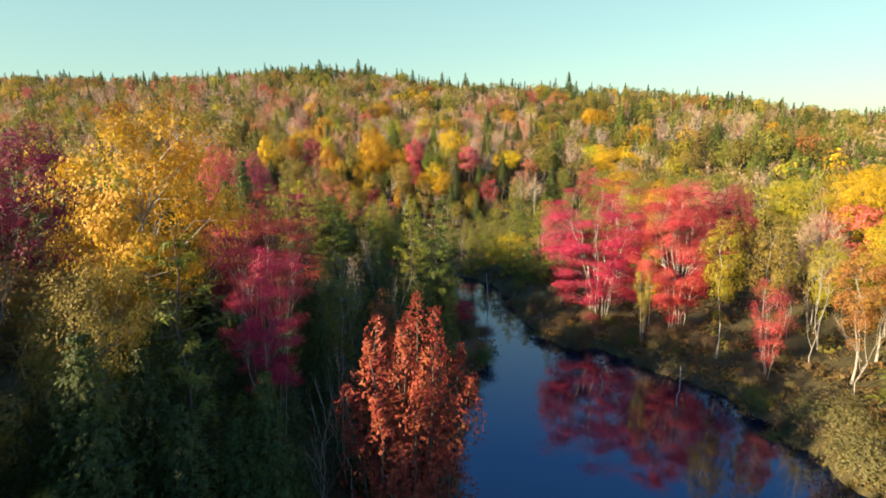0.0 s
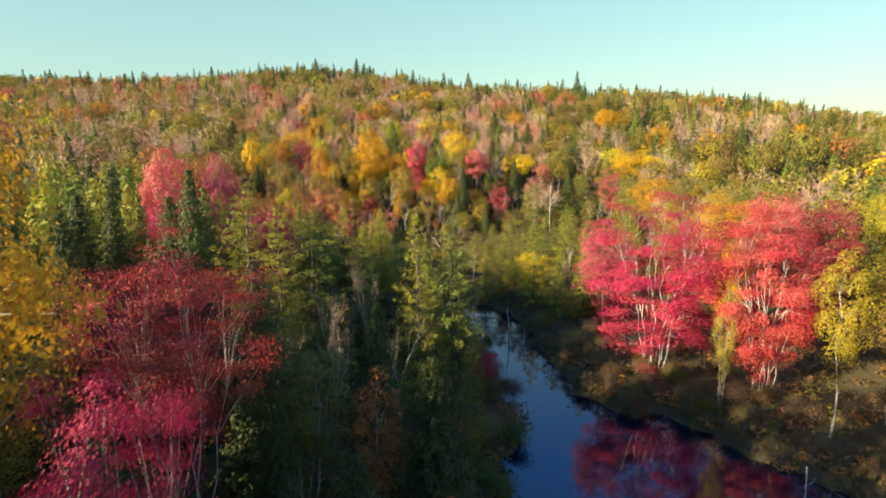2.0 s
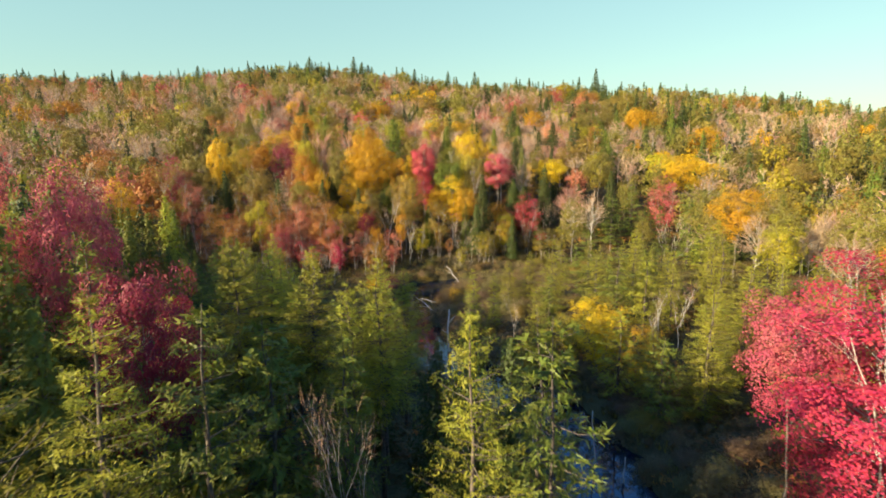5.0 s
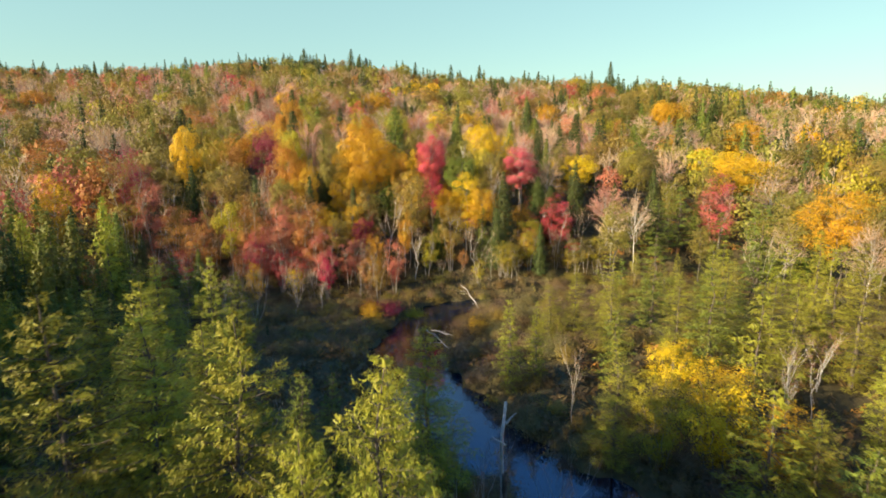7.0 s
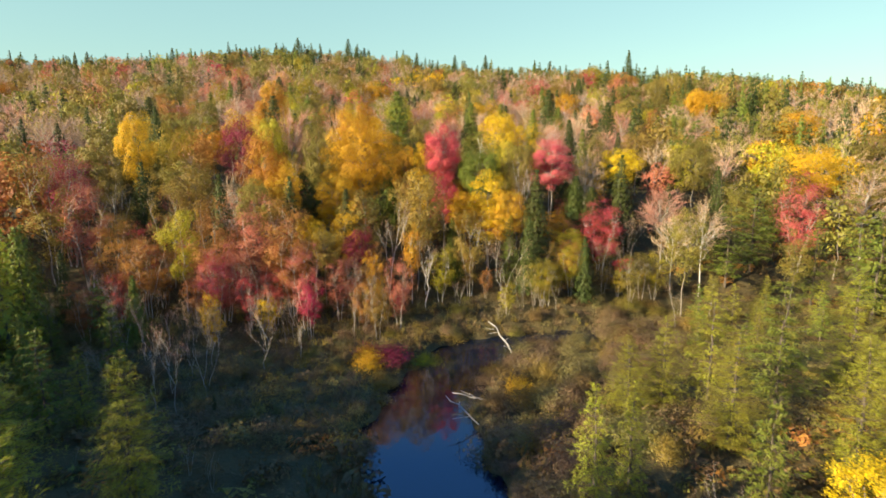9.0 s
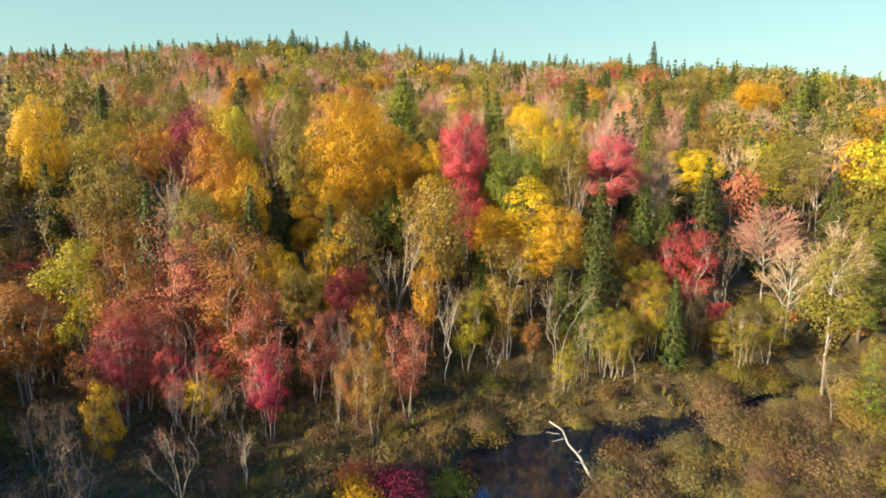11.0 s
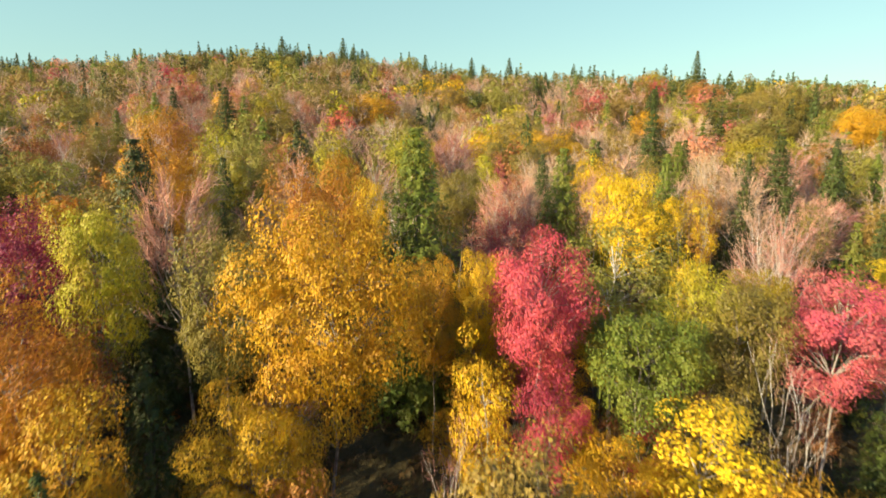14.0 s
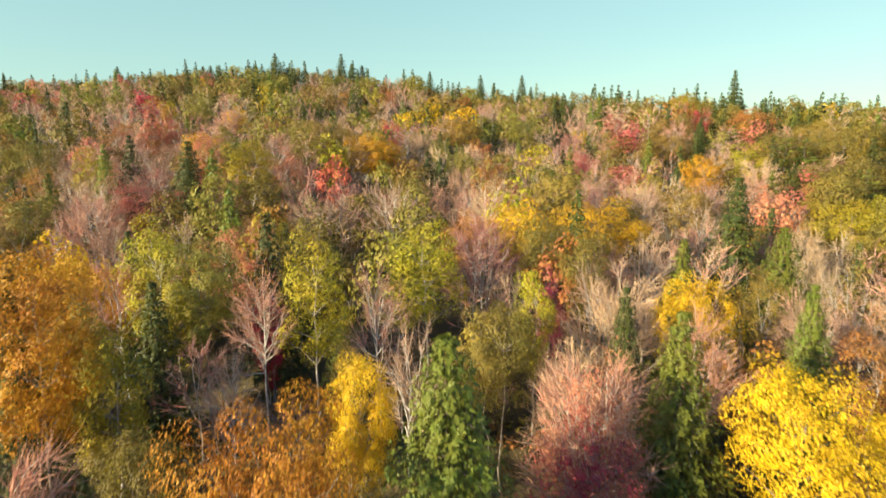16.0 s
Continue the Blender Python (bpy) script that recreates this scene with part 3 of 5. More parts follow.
# Each kind: a maker, its height and width as made, its bark, its name and what to call it, and how many forms of it there are.
KINDS = {
    "maple": (lambda s: broadleaf(s, 12, 6.6, 64, 420, 0.10, 1, 0.46, 0.66, tight=0.98), 12, 6.6, "grey", "maple_tree", "maple", 6),
    "full_maple": (lambda s: broadleaf(s, 12, 7.4, 100, 700, 0.078, 1, 0.44, 0.66, tight=0.98, limbs=0.8), 12, 7.4, "grey", "maple_tree", "full-crowned maple", 2),
    "high_maple": (lambda s: broadleaf(s, 12, 6.6, 66, 420, 0.085, 1, 0.52, 0.50, tight=0.98, limbs=1.0, core=0.4), 12, 6.6, "pale", "maple_tree", "high-crowned maple", 3),
    "layered_maple": (lambda s: broadleaf(s, 13, 9, 90, 400, 0.065, 5, 0.50, 0.22, "vase", limbs=1.0, tight=0.95, core=0.2), 13, 9, "pale", "maple_tree", "layered maple", 2),
    "vase_maple": (lambda s: broadleaf(s, 13, 11, 170, 430, 0.085, 11, 0.03, 0.40, "vase", limbs=1.0, tight=0.84, core=0.3), 13, 11, "dead", "maple_tree", "many-stemmed maple", 2),
    "flame_maple": (lambda s: spired(s, 13, 5.5, 17, 900, 0.15), 13, 5.5, "dark", "maple_tree", "upright maple", 2),
    "birch": (lambda s: broadleaf(s, 12, 4.6, 46, 240, 0.115, 1, 0.32, 0.85), 12, 4.6, "pale", "birch_tree", "birch", 5),
    "bush": (lambda s: broadleaf(s, 6, 4, 60, 130, 0.095, 6, 0.03, 0.9, "vase", limbs=1.0, core=0.1), 6, 4, "grey", "birch_tree", "bushy birch", 3),
    "thin": (lambda s: broadleaf(s, 12, 6, 84, 160, 0.105, 4, 0.12, 0.8, "vase", limbs=1.0, tight=1.15, core=0.1), 12, 6, "pale", "maple_tree", "thinning maple", 4),
    "maple_mid": (lambda s: broadleaf(s, 12, 6.6, 48, 180, 0.165, 1, 0.46, 0.66, tight=0.96), 12, 6.6, "grey", "maple_tree", "maple", 6),
    "birch_mid": (lambda s: broadleaf(s, 12, 5.4, 42, 160, 0.155, 1, 0.34, 0.8), 12, 5.4, "grey", "birch_tree", "birch", 5),
    "thin_mid": (lambda s: broadleaf(s, 12, 5.5, 60, 125, 0.12, 3, 0.12, 0.8, "vase", limbs=1.0, tight=1.1, core=0.1), 12, 5.5, "pale", "maple_tree", "thinning maple", 4),
    "bare": (lambda s: bare_tree(s, 12, 5.5, 4, 7, 1, 0.8, 0.011), 12, 5.5, "pale", "leafless_tree", "leafless tree", 4),
    "bare_clump": (lambda s: bare_tree(s, 11, 5.5, 2, 7, 3, 0.8, 0.011), 11, 5.5, "pale", "leafless_tree", "many-stemmed leafless tree", 3),
    "fan": (lambda s: fan_tree(s, 12, 6.2, 16, 16, 0.015, sprays=7), 12, 6.2, "pale", "leafless_tree", "fan-shaped leafless tree", 6),
    "hazy": (lambda s: fan_tree(s, 12, 6.6, 19, 24, 0.017, 0.28, 8), 12, 6.6, "pale", "leafless_tree", "nearly leafless tree", 5),
    "spruce": (lambda s: spire(s, 13, 6.8, 22, 20000, 0.21, 0.04, 11, 0.24, 0.80, 0.36), 13, 5.0, "dark", "spruce_tree", "spruce", 4),
    "pine": (lambda s: conifer(s, 14, 7.5, 15, 10, 64, 0.36, 0.02, 0.12, 0.30, 0.06, 0.45, 0.30), 14, 7.5, "dark", "pine_tree", "white pine", 3),
    "larch": (lambda s: conifer(s, 12, 5.4, 32, 11, 120, 0.17, 0.10, 0.05, 0.34, 0.06, 0.60, 0.26, 0.30), 12, 5.0, "dark", "larch_tree", "larch", 4),
    "high_larch": (lambda s: conifer(s, 12, 4.8, 24, 12, 120, 0.17, 0.10, 0.42, 0.34, 0.06, 0.68, 0.26, 0.30), 12, 4.4, "dark", "larch_tree", "high-crowned larch", 4),
    "larch_mid": (lambda s: conifer(s, 12, 5.2, 26, 10, 44, 0.30, 0.10, 0.05, 0.32, 0.08, 0.60, 0.28, 0.25), 12, 5.0, "dark", "larch_tree", "larch", 4),
    "spruce_mid": (lambda s: spire(s, 13, 6.6, 19, 6400, 0.32, 0.04, 11, 0.24, 0.82, 0.36), 13, 5.0, "dark", "spruce_tree", "spruce", 4),
    "spire": (lambda s: spire(s, 13, 6.0, 16, 3200, 0.42), 13, 4.6, "dark", "spruce_tree", "slim spruce", 4),
    "pine_mid": (lambda s: conifer(s, 14, 7.0, 13, 9, 26, 0.58, 0.02, 0.14, 0.30, 0.06, 0.45, 0.34), 14, 7.0, "dark", "pine_tree", "white pine", 3),
    "shrub": (lambda s: shrub(s, 2.0, 2.6, 22, 150, 0.10), 2.0, 2.6, "grey", "shrub", "shrub", 5),
}
SHADE = {"crimson": "crimson", "pink": "pinkish-red", "coral": "coral-red", "scarlet": "scarlet", "shaded_crimson": "shaded crimson", "scarlet_pink": "scarlet-pink", "wine": "wine-red", "rust": "rust-orange", "orange": "orange",
         "gold": "golden", "yellow": "bright yellow", "ochre": "ochre", "lime": "yellow-green", "olive": "olive-green", "green": "green",
         "tan": "pale tan", "rose": "rosy tan", "salmon": "salmon-pink", "brown": "brown", "heath": "reddish-brown", "moss": "grey-olive", "fir": "dark green", "pine": "mid-green", "larch": "pale green"}
first = {}
taken = []
pick = random.Random(7)


def meshes(kind, variant):
    maker, h, w, bark = KINDS[kind][:4]
    (wv, wf), (lv, lf) = maker(100 + 17 * variant + len(kind))
    trunk = mesh_of("trunk", wv, wf, BARK[bark])
    trunk.shade_smooth()
    return trunk, mesh_of("crown", lv, lf, LEAF["green"])


def plant(kind, shade, x, y, tall, wide, where="in the woods", variant=None, turn=None, bark="", lean=0.0, sink=0.0, base=None, group=""):
    """Plants a tree or shrub of that kind, of that height and width in metres."""
    variant = pick.randrange(KINDS[kind][6]) if variant is None else variant % KINDS[kind][6]
    h, w = KINDS[kind][1:3]
    turn = pick.uniform(0, 360) if turn is None else turn
    z = (float(ground_height(x, y)) if base is None else base) - sink
    m = pose(x, y, z, lean, 0, turn) @ Matrix.Diagonal((wide / w, wide / w, tall / h, 1))
    is_shrub = kind == "shrub"
    if (kind, variant) not in first:
        first[kind, variant] = meshes(kind, variant)
    trunk_mesh, crown_mesh = first[kind, variant]
    tree = new(KINDS[kind][4])
    tree.empty_display_size = 0.3
    tree.matrix_basis = m
    for name, data, mat in (("stem" if is_shrub else "trunk", trunk_mesh, BARK[bark] if bark else None), ("foliage" if is_shrub else "crown", crown_mesh, LEAF[shade])):
        part_ob = new(name, data)
        part_ob.parent = tree
        if mat:
            part_ob.material_slots[0].link = "OBJECT"
            part_ob.material_slots[0].material = mat
    leafless = kind in ("bare", "bare_clump", "fan", "hazy")
    tagged(tree, f"{SHADE[shade]} {'twigged ' if leafless else ''}{KINDS[kind][5]} {where}", "shrub" if is_shrub else "tree",
           group=group or ("bank shrubs" if is_shrub else "forest " + KINDS[kind][5] + "s"))
    taken.append((x, y, wide))
    return tree


HILL, BANK_E, BANK_W, BOG = "on the wooded hillside", "on the grassy east bank", "on the shady west bank", "in the boggy wood"


def crowned(kind, shade, x, y, top, wide, where, **more):
    """Plants a tree whose highest twig stands at the height top above the water."""
    return plant(kind, shade, x, y, top - float(ground_height(x, y)), wide, where, **more)


# ---- trees that stand out: the west bank, where the flight begins ----
crowned("high_maple", "orange", -12.4, 23, 21.2, 7.8, BANK_W)
crowned("spruce", "fir", -10.2, 17.4, 13.4, 4.4, BANK_W)
crowned("spruce", "fir", -13.6, 19.2, 14.2, 4.8, BANK_W)
crowned("spruce", "fir", -8.4, 15.8, 12.2, 4.4, BANK_W)
crowned("spruce", "fir", -11.4, 20.8, 13.6, 4.6, BANK_W)
crowned("spruce", "fir", -8.8, 25.2, 12.2, 4.2, BANK_W)
crowned("spruce", "fir", -6.3, 17.6, 12.4, 3.6, BANK_W)
crowned("high_maple", "ochre", -12.0, 17.8, 16.0, 4.2, BANK_W)
crowned("spruce", "fir", -10.4, 14.8, 14.8, 4.6, BANK_W)
crowned("maple", "wine", -22, 28, 20.6, 7.5, BANK_W)
crowned("pine", "pine", -9.6, 19.0, 17.2, 5.4, BANK_W)
crowned("spruce", "fir", -7.2, 17.2, 11.0, 4.6, BANK_W)
crowned("spruce", "pine", -5.2, 13.4, 8.5, 4.0, BANK_W)
crowned("spruce", "fir", -10.8, 13.2, 11.0, 5.0, BANK_W)
crowned("layered_maple", "crimson", -7.7, 22.2, 15.6, 3.4, BANK_W, variant=0)
crowned("layered_maple", "shaded_crimson", -10.4, 30, 17.0, 6.4, BANK_W, variant=1)
crowned("maple", "wine", -12.8, 33.5, 15.6, 5.4, BANK_W)
crowned("flame_maple", "scarlet", -1.7, 20.6, 14.0, 6.8, "leaning over the stream", variant=0, turn=40)
crowned("birch", "rust", -4.6, 35, 10.2, 2.8, BANK_W)
crowned("birch", "olive", -7.6, 36.5, 11.8, 4.0, BANK_W)
crowned("spruce", "fir", -4.4, 28.5, 10.5, 4.4, BANK_W)
crowned("spruce", "fir", -10.5, 26.0, 12.5, 5.0, BANK_W)
crowned("spruce", "pine", -15.5, 21.0, 14.0, 5.5, BANK_W)
crowned("spruce", "fir", -9.5, 11.5, 12.0, 5.0, BANK_W)
crowned("maple", "olive", -14.5, 13.0, 14.0, 6.5, BANK_W)
crowned("bare", "tan", -5.2, 25.5, 9.5, 3.5, BANK_W)
crowned("maple", "ochre", -16.5, 29.5, 15.2, 6.0, BANK_W)
crowned("maple", "pink", -24.2, 58.5, 19.3, 5.2, BOG)
crowned("maple", "pink", -20.8, 60.0, 18.4, 4.4, BOG)
crowned("maple", "crimson", -22.8, 55.0, 15.2, 4.6, BOG)
crowned("spruce", "fir", -17.7, 48.1, 18.2, 4.6, BANK_W)
crowned("spruce", "fir", -17.0, 42.5, 14.0, 4.2, BANK_W)
crowned("larch", "larch", -13.0, 44.4, 17.6, 6.4, BANK_W)
crowned("larch", "larch", -12.2, 47.4, 15.8, 4.8, BANK_W)
crowned("pine", "pine", -10.6, 49.2, 15.0, 5.6, BANK_W)
crowned("maple", "wine", -14.6, 54.0, 14.9, 4.0, BOG)
crowned("larch", "larch", -3.5, 48.4, 15.2, 4.4, BANK_W)
crowned("pine", "pine", -1.3, 49.6, 14.5, 4.8, BANK_W)
crowned("larch", "larch", 0.0, 43.9, 9.8, 1.8, "at the water's edge")
crowned("bare", "tan", -7.2, 52.0, 12.5, 4.0, BANK_W)
crowned("bare_clump", "tan", -8.8, 42.0, 11.5, 4.5, BANK_W)
crowned("bare", "tan", -15.5, 37.0, 13.5, 4.5, BANK_W)
crowned("maple", "crimson", 1.0, 51.5, 4.6, 2.6, "at the water's edge")

# The east bank with its red maples.
crowned("vase_maple", "crimson", 15.4, 57.2, 15.4, 12.4, BANK_E, variant=0)
crowned("vase_maple", "scarlet_pink", 21.2, 51.6, 15.0, 10.0, BANK_E, variant=1)
crowned("maple", "wine", 28.2, 56.5, 14.8, 5.0, BANK_E)
crowned("maple", "pink", 24.4, 57.5, 15.2, 6.0, BANK_E)
crowned("maple", "pink", 12.0, 60.5, 12.0, 5.0, BANK_E)
crowned("birch", "lime", 22.6, 46.0, 13.0, 3.8, BANK_E)
crowned("birch", "ochre", 26.8, 46.8, 13.6, 4.6, BANK_E)
crowned("thin", "ochre", 17.6, 50.2, 9.6, 2.0, BANK_E, bark="pale")
crowned("birch", "gold", 19.4, 53.5, 12.6, 2.2, BANK_E)
crowned("maple", "gold", 25.5, 69, 14.4, 6.0, BANK_E)
crowned("hazy", "tan", 34, 51.5, 14.2, 5.5, BANK_E)
crowned("maple", "yellow", 41.5, 58, 16.4, 6.5, BANK_E)
crowned("maple", "lime", 36.5, 60, 15.0, 6.0, BANK_E)
crowned("birch", "lime", 31.2, 46, 11.2, 3.8, BANK_E)
crowned("thin", "coral", 24.6, 42, 8.9, 3.2, BANK_E)
crowned("birch", "rust", 29.6, 39.6, 11.6, 4.6, BANK_E)
crowned("birch", "lime", 33.5, 42.5, 13.2, 5.0, BANK_E)
crowned("bare", "tan", 28.4, 42.6, 12.0, 4.0, BANK_E)
crowned("bare", "olive", 28.6, 37.8, 10.5, 4.0, BANK_E)
crowned("birch", "ochre", 31.5, 35.0, 11.0, 4.5, BANK_E)
crowned("maple", "gold", 37.5, 47.0, 13.6, 5.5, BANK_E)
crowned("pine", "pine", 53, 70, 20.0, 11.0, "in the valley woods")
crowned("pine", "pine", 62, 78, 20.5, 11.0, "in the valley woods")
crowned("maple", "yellow", 47.0, 63.0, 16.0, 6.5, "in the valley woods")
crowned("pine", "pine", 46, 75, 17.0, 8.0, "in the valley woods")

# Pines, larches and golden bushes on the east side further up.
crowned("larch", "larch", 2.9, 78.8, 7.8, 2.8, BANK_E)
crowned("bare", "tan", 1.6, 83.0, 6.8, 2.4, BANK_E)
crowned("larch", "larch", 2.6, 96.9, 6.2, 3.4, BANK_E)
crowned("larch", "larch", 5.0, 98.0, 7.0, 3.2, BANK_E)
crowned("pine", "larch", 8.0, 98.5, 8.4, 4.2, BANK_E)
crowned("pine", "pine", 11.4, 97.2, 9.5, 4.8, BANK_E)
crowned("larch", "larch", 6.6, 92.9, 7.9, 3.8, BANK_E)
crowned("larch", "larch", 10.1, 88.9, 8.9, 4.0, BANK_E)
crowned("pine", "pine", 11.8, 87.6, 9.6, 5.0, BANK_E)
crowned("larch", "larch", 14.4, 91.0, 9.2, 4.2, BANK_E)
crowned("larch", "larch", 17.3, 89.9, 8.4, 4.4, BANK_E)
crowned("pine", "pine", 19.0, 96.0, 8.4, 4.6, BANK_E)
crowned("larch", "larch", 17.5, 99.9, 9.0, 4.4, BANK_E)
crowned("larch", "larch", 21.0, 86.4, 11.4, 4.8, BANK_E)
crowned("pine", "larch", 28.1, 106.6, 8.8, 5.0, BANK_E)
crowned("larch", "larch", 13.8, 72.5, 9.2, 5.0, BANK_E)
crowned("larch", "larch", 17.6, 75.5, 10.0, 5.0, BANK_E)
crowned("bush", "yellow", 7.4, 77.0, 6.4, 4.2, BANK_E)
crowned("bush", "lime", 5.0, 77.8, 5.2, 3.4, BANK_E)
crowned("bush", "yellow", 10.4, 76.2, 5.4, 3.6, BANK_E)
crowned("bush", "lime", 6.2, 82.0, 4.6, 3.2, BANK_E)
crowned("bush", "gold", 9.2, 80.5, 5.8, 3.8, BANK_E)
crowned("bush", "yellow", 8.9, 86.4, 5.0, 3.4, BANK_E)
crowned("larch", "larch", 10.4, 73.8, 6.2, 3.2, BANK_E)
crowned("bare", "tan", 13.3, 81.1, 7.8, 2.8, BANK_E, bark="dead")
crowned("bare", "rose", 15.6, 82.2, 7.6, 3.4, BANK_E, bark="dead")
crowned("bare", "tan", 12.2, 79.2, 6.2, 2.0, BANK_E, bark="dead")

# Larches west of the stream.
crowned("high_larch", "larch", -14.4, 61.8, 14.7, 4.6, BOG)
crowned("high_larch", "larch", -13.2, 63.2, 13.9, 4.2, BOG)
crowned("high_larch", "larch", -10.8, 62.4, 14.2, 4.2, BOG)
crowned("high_larch", "larch", -8.5, 59.4, 13.1, 3.4, BOG)
crowned("high_larch", "larch", -7.3, 60.2, 14.0, 3.8, BOG)
crowned("high_larch", "larch", -6.9, 69.3, 11.6, 3.6, BOG)
crowned("high_larch", "larch", -26.0, 81.0, 9.9, 4.2, BOG)
crowned("high_larch", "larch", -19.0, 84.1, 10.2, 3.0, BOG)
crowned("high_larch", "larch", -17.0, 75.8, 12.8, 2.8, BOG)
crowned("high_larch", "larch", -14.1, 68.3, 12.0, 3.4, BOG)
crowned("high_larch", "larch", -13.0, 67.0, 12.4, 3.0, BOG)
crowned("high_larch", "larch", -14.8, 66.0, 12.9, 4.0, BOG)
crowned("high_larch", "pine", -11.0, 64.4, 11.2, 2.8, BOG)
crowned("high_larch", "pine", -11.8, 71.2, 9.1, 2.2, BOG)
crowned("larch", "pine", -11.0, 72.9, 8.4, 2.2, BOG)
crowned("high_larch", "larch", -8.7, 66.7, 10.2, 1.8, BOG)
crowned("high_larch", "larch", -7.5, 63.3, 12.8, 3.2, BOG)
crowned("high_larch", "larch", -23.4, 83.3, 11.3, 3.6, BOG)
crowned("high_larch", "larch", -16.7, 69.6, 13.2, 3.6, BOG)
crowned("bare", "tan", -18.9, 106.2, 4.8, 2.4, "in the marsh at the bend")

# ---- trees that stand out: the foot of the hill ----
crowned("birch", "lime", -30.6, 113.8, 11.5, 3.6, HILL)
crowned("maple", "gold", -41, 127.2, 20.4, 4.6, HILL)
crowned("thin", "rust", -28.6, 115.4, 12.4, 5.4, HILL)
crowned("thin", "salmon", -25.3, 116.4, 12.6, 6.0, HILL)
crowned("thin", "rust", -22.6, 117.4, 12.2, 5.6, HILL)
crowned("thin", "rust", -21.6, 114.6, 10.4, 5.0, HILL)
crowned("thin", "salmon", -26.8, 112.6, 8.8, 4.4, HILL)
crowned("thin", "rust", -33.6, 112.8, 9.4, 5.0, HILL)
crowned("thin", "rust", -37.0, 114.8, 10.8, 5.0, HILL)
crowned("thin", "crimson", -19.2, 110.9, 6.4, 2.2, HILL)
crowned("bush", "gold", -26.1, 107.8, 5.8, 2.1, "in the marsh at the bend")
crowned("bush", "yellow", -23.0, 111.7, 4.4, 2.2, HILL)
crowned("maple", "yellow", -20.8, 118.6, 10.4, 3.4, HILL)
crowned("birch", "gold", -17.4, 118.6, 11.6, 2.8, HILL)
crowned("maple", "ochre", -19.1, 117.0, 9.5, 3.6, HILL)
crowned("maple", "wine", -16.1, 117.7, 9.2, 3.2, HILL)
crowned("bush", "gold", -14.5, 115.6, 7.4, 2.2, HILL)
crowned("birch", "orange", -11.2, 118.5, 9.8, 2.2, HILL)
crowned("bare", "tan", -13.5, 119.0, 12.6, 4.6, HILL, bark="dead")
crowned("bare", "tan", -9.9, 117.0, 8.8, 4.6, HILL, bark="dead")
crowned("bare_clump", "tan", -2.4, 118.4, 9.4, 4.4, HILL, bark="dead")
crowned("spruce", "fir", -17.9, 122.2, 12.7, 3.2, HILL)
crowned("spruce", "pine", -7.3, 123.4, 9.6, 2.6, HILL)
crowned("larch", "pine", -1.5, 122.6, 9.9, 2.4, HILL)
crowned("spruce", "fir", 6.7, 130.0, 13.4, 4.4, HILL)
crowned("spruce", "fir", 8.4, 129.6, 12.2, 4.4, HILL)
crowned("birch", "gold", -3.4, 126.2, 14.2, 5.6, HILL)
crowned("maple", "gold", -5.8, 127.2, 11.8, 4.8, HILL)
crowned("maple", "orange", -1.5, 124.2, 12.2, 4.4, HILL)
crowned("maple", "orange", 3.2, 126.4, 9.8, 4.4, HILL)
crowned("maple", "lime", 4.8, 123.3, 8.4, 3.4, HILL)
crowned("thin", "rust", 4.5, 121.6, 7.4, 3.4, HILL)
crowned("maple", "crimson", 10.4, 123.6, 5.2, 2.2, HILL)
crowned("maple", "yellow", 11.7, 123.2, 3.8, 2.2, HILL)
crowned("thin", "coral", 8.4, 125.2, 11.2, 4.8, HILL, bark="dead")
crowned("bare_clump", "tan", 11.8, 126.0, 9.8, 4.2, HILL)
crowned("hazy", "rose", 16.0, 128.0, 12.6, 6.0, HILL)
crowned("pine", "pine", 21.6, 124.4, 10.8, 5.4, HILL)
crowned("pine", "pine", 25.6, 127.2, 12.4, 5.4, HILL)
crowned("pine", "pine", 29.8, 130.2, 11.8, 5.0, HILL)
crowned("pine", "pine", 19.0, 126.8, 9.2, 4.4, HILL)

# Higher up.
crowned("full_maple", "gold", -17.2, 130.6, 20.4, 8.4, HILL, variant=1)
crowned("full_maple", "yellow", -19.6, 127.6, 14.0, 5.4, HILL, variant=0)
crowned("full_maple", "orange", -19.2, 139.9, 22.0, 6.6, HILL)
crowned("spruce", "pine", -14.2, 141.4, 23.8, 7.6, HILL, variant=1)
crowned("high_maple", "coral", -8.3, 131.8, 19.0, 5.4, HILL)
crowned("maple", "coral", -8.1, 129.9, 13.8, 3.4, HILL)
crowned("maple", "green", -4.2, 130.6, 16.0, 5.6, HILL)
crowned("maple", "olive", 0.3, 131.6, 16.8, 4.6, HILL)
crowned("high_maple", "pink", 4.1, 131.1, 17.4, 5.6, HILL)
crowned("maple", "yellow", 14.7, 140.2, 16.2, 5.6, HILL)
crowned("maple", "orange", -26.8, 125.8, 18.4, 5.0, HILL)
crowned("maple", "orange", -24.6, 124.4, 15.4, 4.8, HILL)
crowned("maple", "lime", -28.4, 133.6, 20.0, 4.4, HILL)
crowned("maple", "wine", -32.0, 133.8, 20.2, 5.6, HILL)
crowned("spruce", "fir", -29.8, 139.9, 23.2, 5.6, HILL)
crowned("maple", "olive", -26.6, 121.2, 13.7, 5.0, HILL)
crowned("bare", "tan", -30.0, 124.2, 17.0, 5.0, HILL, bark="dead")
crowned("birch", "gold", -11.0, 129.6, 15.4, 3.0, HILL)
crowned("bare", "rose", -12.6, 126.2, 14.0, 3.6, HILL)
crowned("maple", "olive", -22.6, 133.0, 19.4, 5.4, HILL)
crowned("hazy", "rose", -27.4, 139.3, 22.5, 6.4, HILL)
crowned("maple", "gold", 0.2, 158.4, 21.8, 4.6, HILL)
crowned("maple", "yellow", -0.4, 145.4, 20.8, 5.4, HILL)
